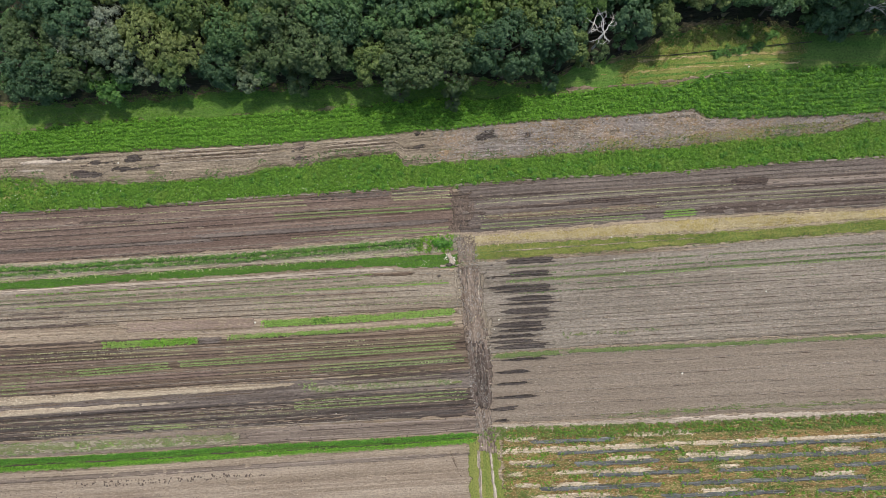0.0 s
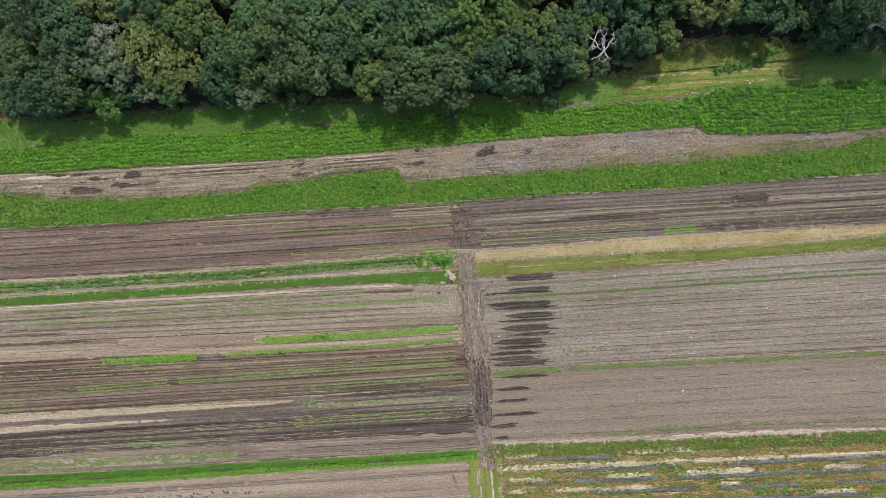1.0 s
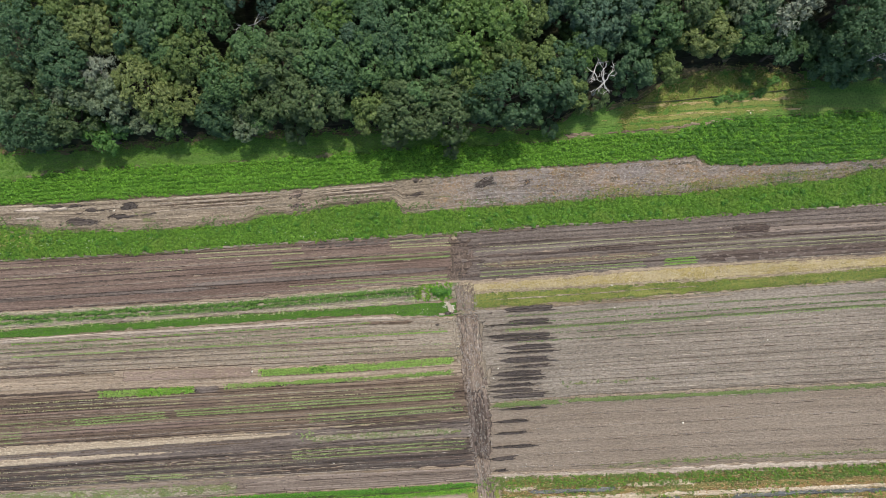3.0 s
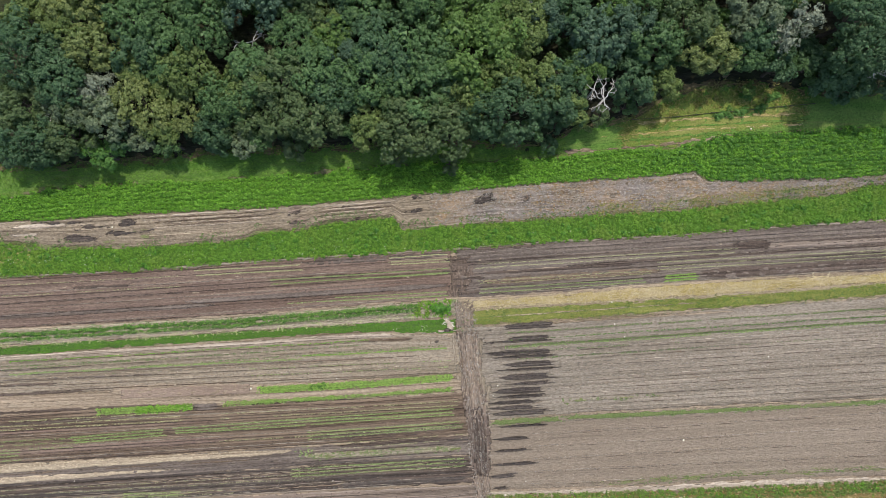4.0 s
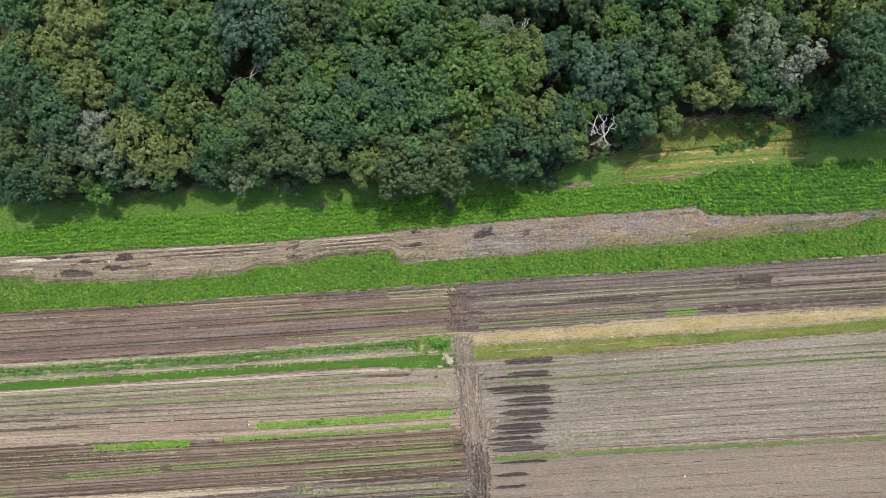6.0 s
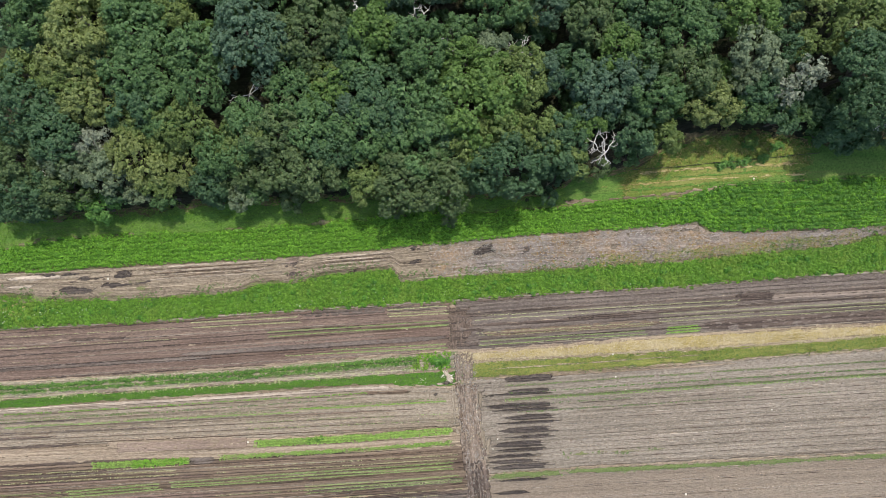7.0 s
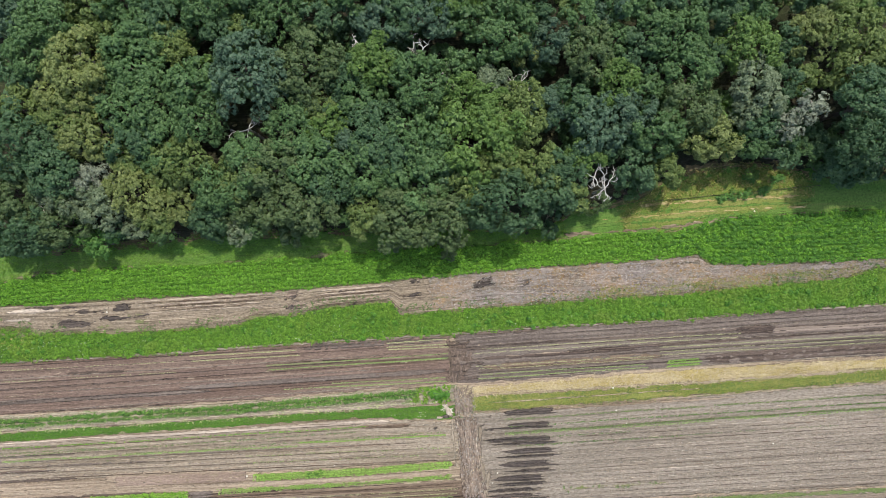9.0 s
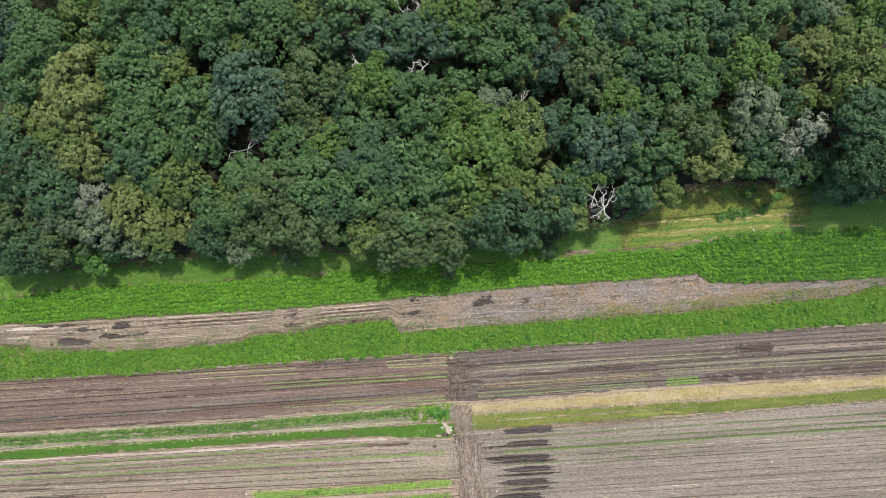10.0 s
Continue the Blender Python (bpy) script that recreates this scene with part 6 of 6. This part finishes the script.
grove("M", ((-35.09, 36.87), 3.62, 6.1), ((-18.50, 38.20), 3.5, 6.1), ((-1.87, 35.77), 4.53, 6.6), ((27.50, 36.29), 3.32, 6.7), ((40.50, 35.09), 2.6, 5.0), ((-28.24, 30.92), 3.62, 5.5), ((-9.88, 33.18), 3.77, 6.3), ((-2.74, 31.39), 4.53, 6.1), ((57.33, 46.14), 2.42, 5.6), ((-6.43, 30.62), 2.72, 5.5), ((10.88, 52.07), 2.27, 6.3))
grove("M", ((-15.49, 33.99), 3.40, 6.9), ((-24.18, 34.31), 3.02, 6.5), ((2.75, 45.83), 1.81, 6.2))
grove("B", ((-7.21, 52.02), 3.47, 6.0), ((-0.66, 52.51), 3.17, 6.1), ((21.66, 53.75), 3.02, 6.7), ((-23.40, 44.90), 5.2, 7.4), ((14.41, 48.40), 2.72, 6.1), ((14.06, 39.98), 2.57, 6.5), ((20.41, 37.24), 3.47, 6.6), ((24.04, 38.57), 3.17, 6.6), ((-12.01, 35.44), 3.02, 6.1), ((56.08, 51.30), 2.27, 5.6), ((-53.62, 54.19), 2.57, 6.0))
grove("O", ((-46.63, 40.74), 3.62, 6.6), ((-44.92, 56.15), 3.02, 5.9), ((-15.05, 56.23), 2.87, 6.1), ((16.72, 53.38), 1.66, 6.2), ((43.74, 53.47), 1.96, 5.7), ((-42.34, 51.46), 2.42, 5.5), ((-34.22, 49.28), 3.02, 5.8), ((-24.74, 51.21), 2.42, 5.7), ((52.47, 48.90), 3.93, 6.5), ((53.78, 44.19), 3.93, 6.4), ((50.77, 42.38), 1.81, 5.4), ((46.65, 42.66), 1.66, 6.2))
grove("O", ((10.42, 38.99), 3.93, 6.6), ((-36.76, 27.57), 1.96, 4.6), ((-39.84, 34.84), 2.11, 6.1), ((-32.22, 34.60), 3.62, 6.2), ((-25.35, 32.68), 3.62, 5.3), ((4.49, 31.35), 3.77, 5.8), ((12.44, 32.52), 3.32, 6.1), ((16.60, 28.90), 2.1, 5.2), ((28.83, 31.83), 2.5, 4.6))
grove("O", ((-9.46, 26.71), 2.87, 5.4), ((-53.01, 41.75), 3.02, 6.2), ((7.36, 33.31), 3.02, 6.8), ((-15.52, 40.66), 2.27, 5.9))
grove("Y", ((-6.78, 55.82), 2.11, 5.6), ((2.30, 54.80), 3.77, 6.5), ((55.10, 53.68), 3.62, 6.1), ((-29.01, 47.22), 1.21, 5.3), ((-8.01, 45.98), 3.47, 6.8), ((22.74, 42.57), 3.02, 6.6), ((39.46, 47.13), 3.62, 6.5), ((-14.18, 38.11), 2.87, 5.7), ((4.02, 40.52), 3.93, 6.4), ((37.17, 39.14), 1.66, 5.4))
grove("Y", ((5.27, 35.50), 5.29, 6.9), ((18.40, 33.70), 2.4, 5.6), ((6.12, 39.12), 3.02, 6.6))
grove("R", ((-21.99, 29.48), 3.3, 4.6), ((-20.67, 33.51), 3.47, 6.3), ((8.82, 54.76), 3.47, 6.1), ((-16.69, 45.62), 4.68, 6.5), ((19.24, 46.58), 3.17, 6.8), ((31.81, 38.98), 3.47, 6.9), ((-54.32, 30.61), 3.77, 5.7), ((-49.03, 27.35), 3.2, 5.0), ((-17.30, 28.38), 3.77, 5.9), ((-5.05, 26.56), 3.93, 6.1), ((-0.01, 26.40), 3.93, 6.1), ((-26.43, 28.88), 2.6, 4.6), ((-52.63, 33.55), 2.72, 4.9))
grove("G", ((50.64, 53.26), 2.42, 5.7), ((6.96, 42.72), 2.57, 6.5), ((40.11, 41.24), 3.47, 6.9), ((-48.68, 31.41), 3.32, 5.4), ((-43.29, 29.77), 3.17, 5.7), ((39.24, 38.52), 2.42, 6.3))
grove("P", ((47.34, 47.94), 3.02, 6.6), ((11.20, 47.94), 1.96, 5.6), ((-43.75, 38.12), 3.32, 6.7), ((-45.56, 45.51), 4.83, 7.0), ((34.76, 35.31), 3.3, 5.6), ((-39.58, 30.69), 3.93, 5.4), ((-33.49, 29.55), 2.42, 4.4))
grove("S", ((-44.65, 32.83), 2.42, 6.0), ((46.75, 38.89), 1.9, 7.2), ((44.13, 36.62), 1.75, 6.8))
grove("O", ((-35.9, 31.6), 2.2, 4.6), ((-36.4, 33.6), 2.0, 4.8))
# forest going on past the view
for k in range(30):
    x = -78 + 156 * ((k * 0.618) % 1.0)
    tree((x, 64 + 26 * ((k * 0.377) % 1.0)), rng.uniform(3.0, 4.8), rng.uniform(6.2, 7.5), "DMBOYMDR"[k % 8], TREE_LABEL["DMBOYMDR"[k % 8]], far=True)
for k in range(12):
    x = (-1 if k % 2 else 1) * rng.uniform(65, 76)
    tree((x, 33 + 30 * ((k * 0.618) % 1.0)), rng.uniform(3.0, 4.6), rng.uniform(6.0, 7.3), "DMBO"[k % 4], TREE_LABEL["DMBO"[k % 4]], far=True)

grove("D", ((52.70, 33.93), 3.5, 9.8), ((51.47, 32.50), 2.2, 7.0), ((57.97, 33.46), 3.6, 9.8), ((55.44, 31.36), 2.2, 3.4), ((51.73, 31.63), 2.1, 3.2), ((59.00, 30.98), 2.4, 3.8), ((62.59, 31.05), 2.8, 5.4))
# trees just past the northern edge of the view
for k in range(27):
    tree((-65 + 5.0 * k + rng.uniform(-1, 1), 60.5 + 2.5 * (k % 2)), rng.uniform(2.9, 3.9), rng.uniform(6.0, 7.0), "DMBOYMDR"[k % 8], TREE_LABEL["DMBOYMDR"[k % 8]])
# understorey that breaks up the forest edge
for k in range(44):
    x = -66 + 3.0 * k + rng.uniform(-1, 1)
    if not 27 < x < 48:
        tree((x, float(edge(FOREST_S, x)) + rng.uniform(0.4, 2.6)), rng.uniform(0.9, 1.7), rng.uniform(2.2, 4.2), "DRMD"[k % 4], "leafy understorey tree at the forest edge")
# bushes on the forest floor, seen in the gaps
for k in range(84):
    x, y = -62 + 124 * ((k * 0.618) % 1.0), 31 + 28 * ((k * 0.377 + 0.2) % 1.0)
    tree((x, max(y, float(edge(FOREST_S, x)) + 3)), rng.uniform(1.5, 2.2), rng.uniform(1.6, 3.6), "DMDM"[k % 4], "shaded bush on the forest floor", "shrub")
# low shrubs along the forest edge
for at, radius, high, leaf in (((-45.24, 24.88), 1.9, 3.2, "V"), ((-40.05, 26.43), 1.6, 3.8, "G"), ((-26.36, 25.28), 1.6, 3.8, "G"), ((42.03, 31.40), 0.9, 1.6, "Y"), ((51.44, 32.20), 1.7, 1.9, "M"), ((54.04, 30.60), 1.6, 1.8, "D"), ((-20.06, 25.63), 1.8, 2.2, "R"), ((-30.86, 26.18), 1.6, 2.2, "D"), ((19.11, 27.51), 1.2, 1.5, "O"), ((14.43, 24.59), 1.2, 1.5, "D"), ((0.62, 22.72), 1.4, 1.6, "R"), ((-6.23, 23.69), 1.3, 1.8, "R"), ((-54.82, 25.17), 1.6, 2.0, "D")):
    tree(at, radius, high, leaf, "low leafy shrub at the forest edge", "shrub")


for x, y, reach in ((40.02, 28.44, 1.3), (38.4, 28.3, 0.7), (41.5, 28.8, 0.9), (46.25, 30.5, 1.0), (44.6, 29.2, 0.8), (42.4, 30.9, 0.7)):
    spots = np.column_stack([rng.normal(x, 0.55 * reach, 9), rng.normal(y, 0.3 * reach, 9)])
    bushes("shrub", spots, 0.38, 0.5, 0.10, 40, LEAF["V"], "low sprawling shrub at the forest edge", "shrub", "shrubs", "", 0.45)


# dead trees with bleached bare limbs
def dead_tree(at, spread, high, s, limbs=5, lean=(0.0, 0.0), label="bleached white dead tree with bare forked limbs"):
    r = np.random.default_rng(s)
    thing = new("dead_tree")
    thing.location = (at[0], at[1], 0)
    tagged(thing, label, "dead tree", "dead trees")
    fork = np.array([lean[0] * 0.5, lean[1] * 0.5, high * 0.72])
    v, f = tube([(0, 0, 0), fork * 0.4 + (0.1, 0, 0), fork], [0.2, 0.15, 0.12], 7)
    part("trunk", raw_mesh("trunk", v, f, DEADWOOD, smooth=True), thing)

    def limb(start, way, length, thick, depth, pieces, forks=None):
        pts, p, d = [start], start, way
        for _ in range(4):
            d = d + r.normal(0, 0.28, 3)
            d[2] = d[2] * 0.8 + 0.05
            d /= np.linalg.norm(d)
            p = p + d * length / 4
            pts.append(p)
        pieces.append(tube(pts, thick * np.linspace(1, 0.45, 5), 5))
        if depth:
            for i in (2, 3, 4):
                turn = np.cross(d, (0, 0, 1)) * r.choice([-1, 1]) * r.uniform(0.6, 1.2) + d * 0.8 + (0, 0, r.normal(0, 0.2))
                twigs = [] if depth == 2 else pieces
                limb(pts[i], turn / np.linalg.norm(turn), length * r.uniform(0.35, 0.6), thick * 0.55, depth - 1, twigs)
                if depth == 2:
                    forks.append(twigs)

    for k in range(limbs):
        a = 2 * math.pi * k / limbs + r.normal(0, 0.35)
        pieces, forks = [], []
        limb(fork, np.array([math.cos(a), math.sin(a), r.uniform(0.0, 0.3)]), spread * r.uniform(0.7, 1.1), 0.07, 2, pieces, forks)
        v, f = joined(pieces)
        bough = part("limb", raw_mesh("limb", v, f, DEADWOOD, smooth=True), thing)
        for twigs in forks:
            v, f = joined(twigs)
            part("branch", raw_mesh("branch", v, f, DEADWOOD, smooth=True), bough)


dead_tree((20.95, 29.55), 2.1, 8.6, 3, 5)
dead_tree((19.75, 30.95), 1.6, 8.0, 47, 4)
dead_tree((-2.45, 54.20), 2.6, 9.0, 8, 7)
dead_tree((-0.90, 56.30), 2.0, 9.0, 18, 5)
dead_tree((-2.85, 48.90), 1.2, 8.0, 12, 3)
dead_tree((-1.66, 48.20), 1.0, 8.0, 13, 3)
dead_tree((-24.30, 38.50), 2.0, 8.2, 23, 4)
dead_tree((1.34, 44.90), 1.4, 8.2, 27, 4)
dead_tree((10.30, 43.00), 1.6, 7.6, 29, 4)
dead_tree((-46.32, 49.15), 0.8, 7.5, 31, 3)
dead_tree((-44.36, 52.59), 0.8, 7.5, 33, 3)
dead_tree((-50.64, 29.76), 1.5, 8.3, 35, 4)
dead_tree((56.83, 32.02), 1.6, 8.0, 39, 5)
dead_tree((-10.19, 49.20), 0.9, 9.0, 41, 3)
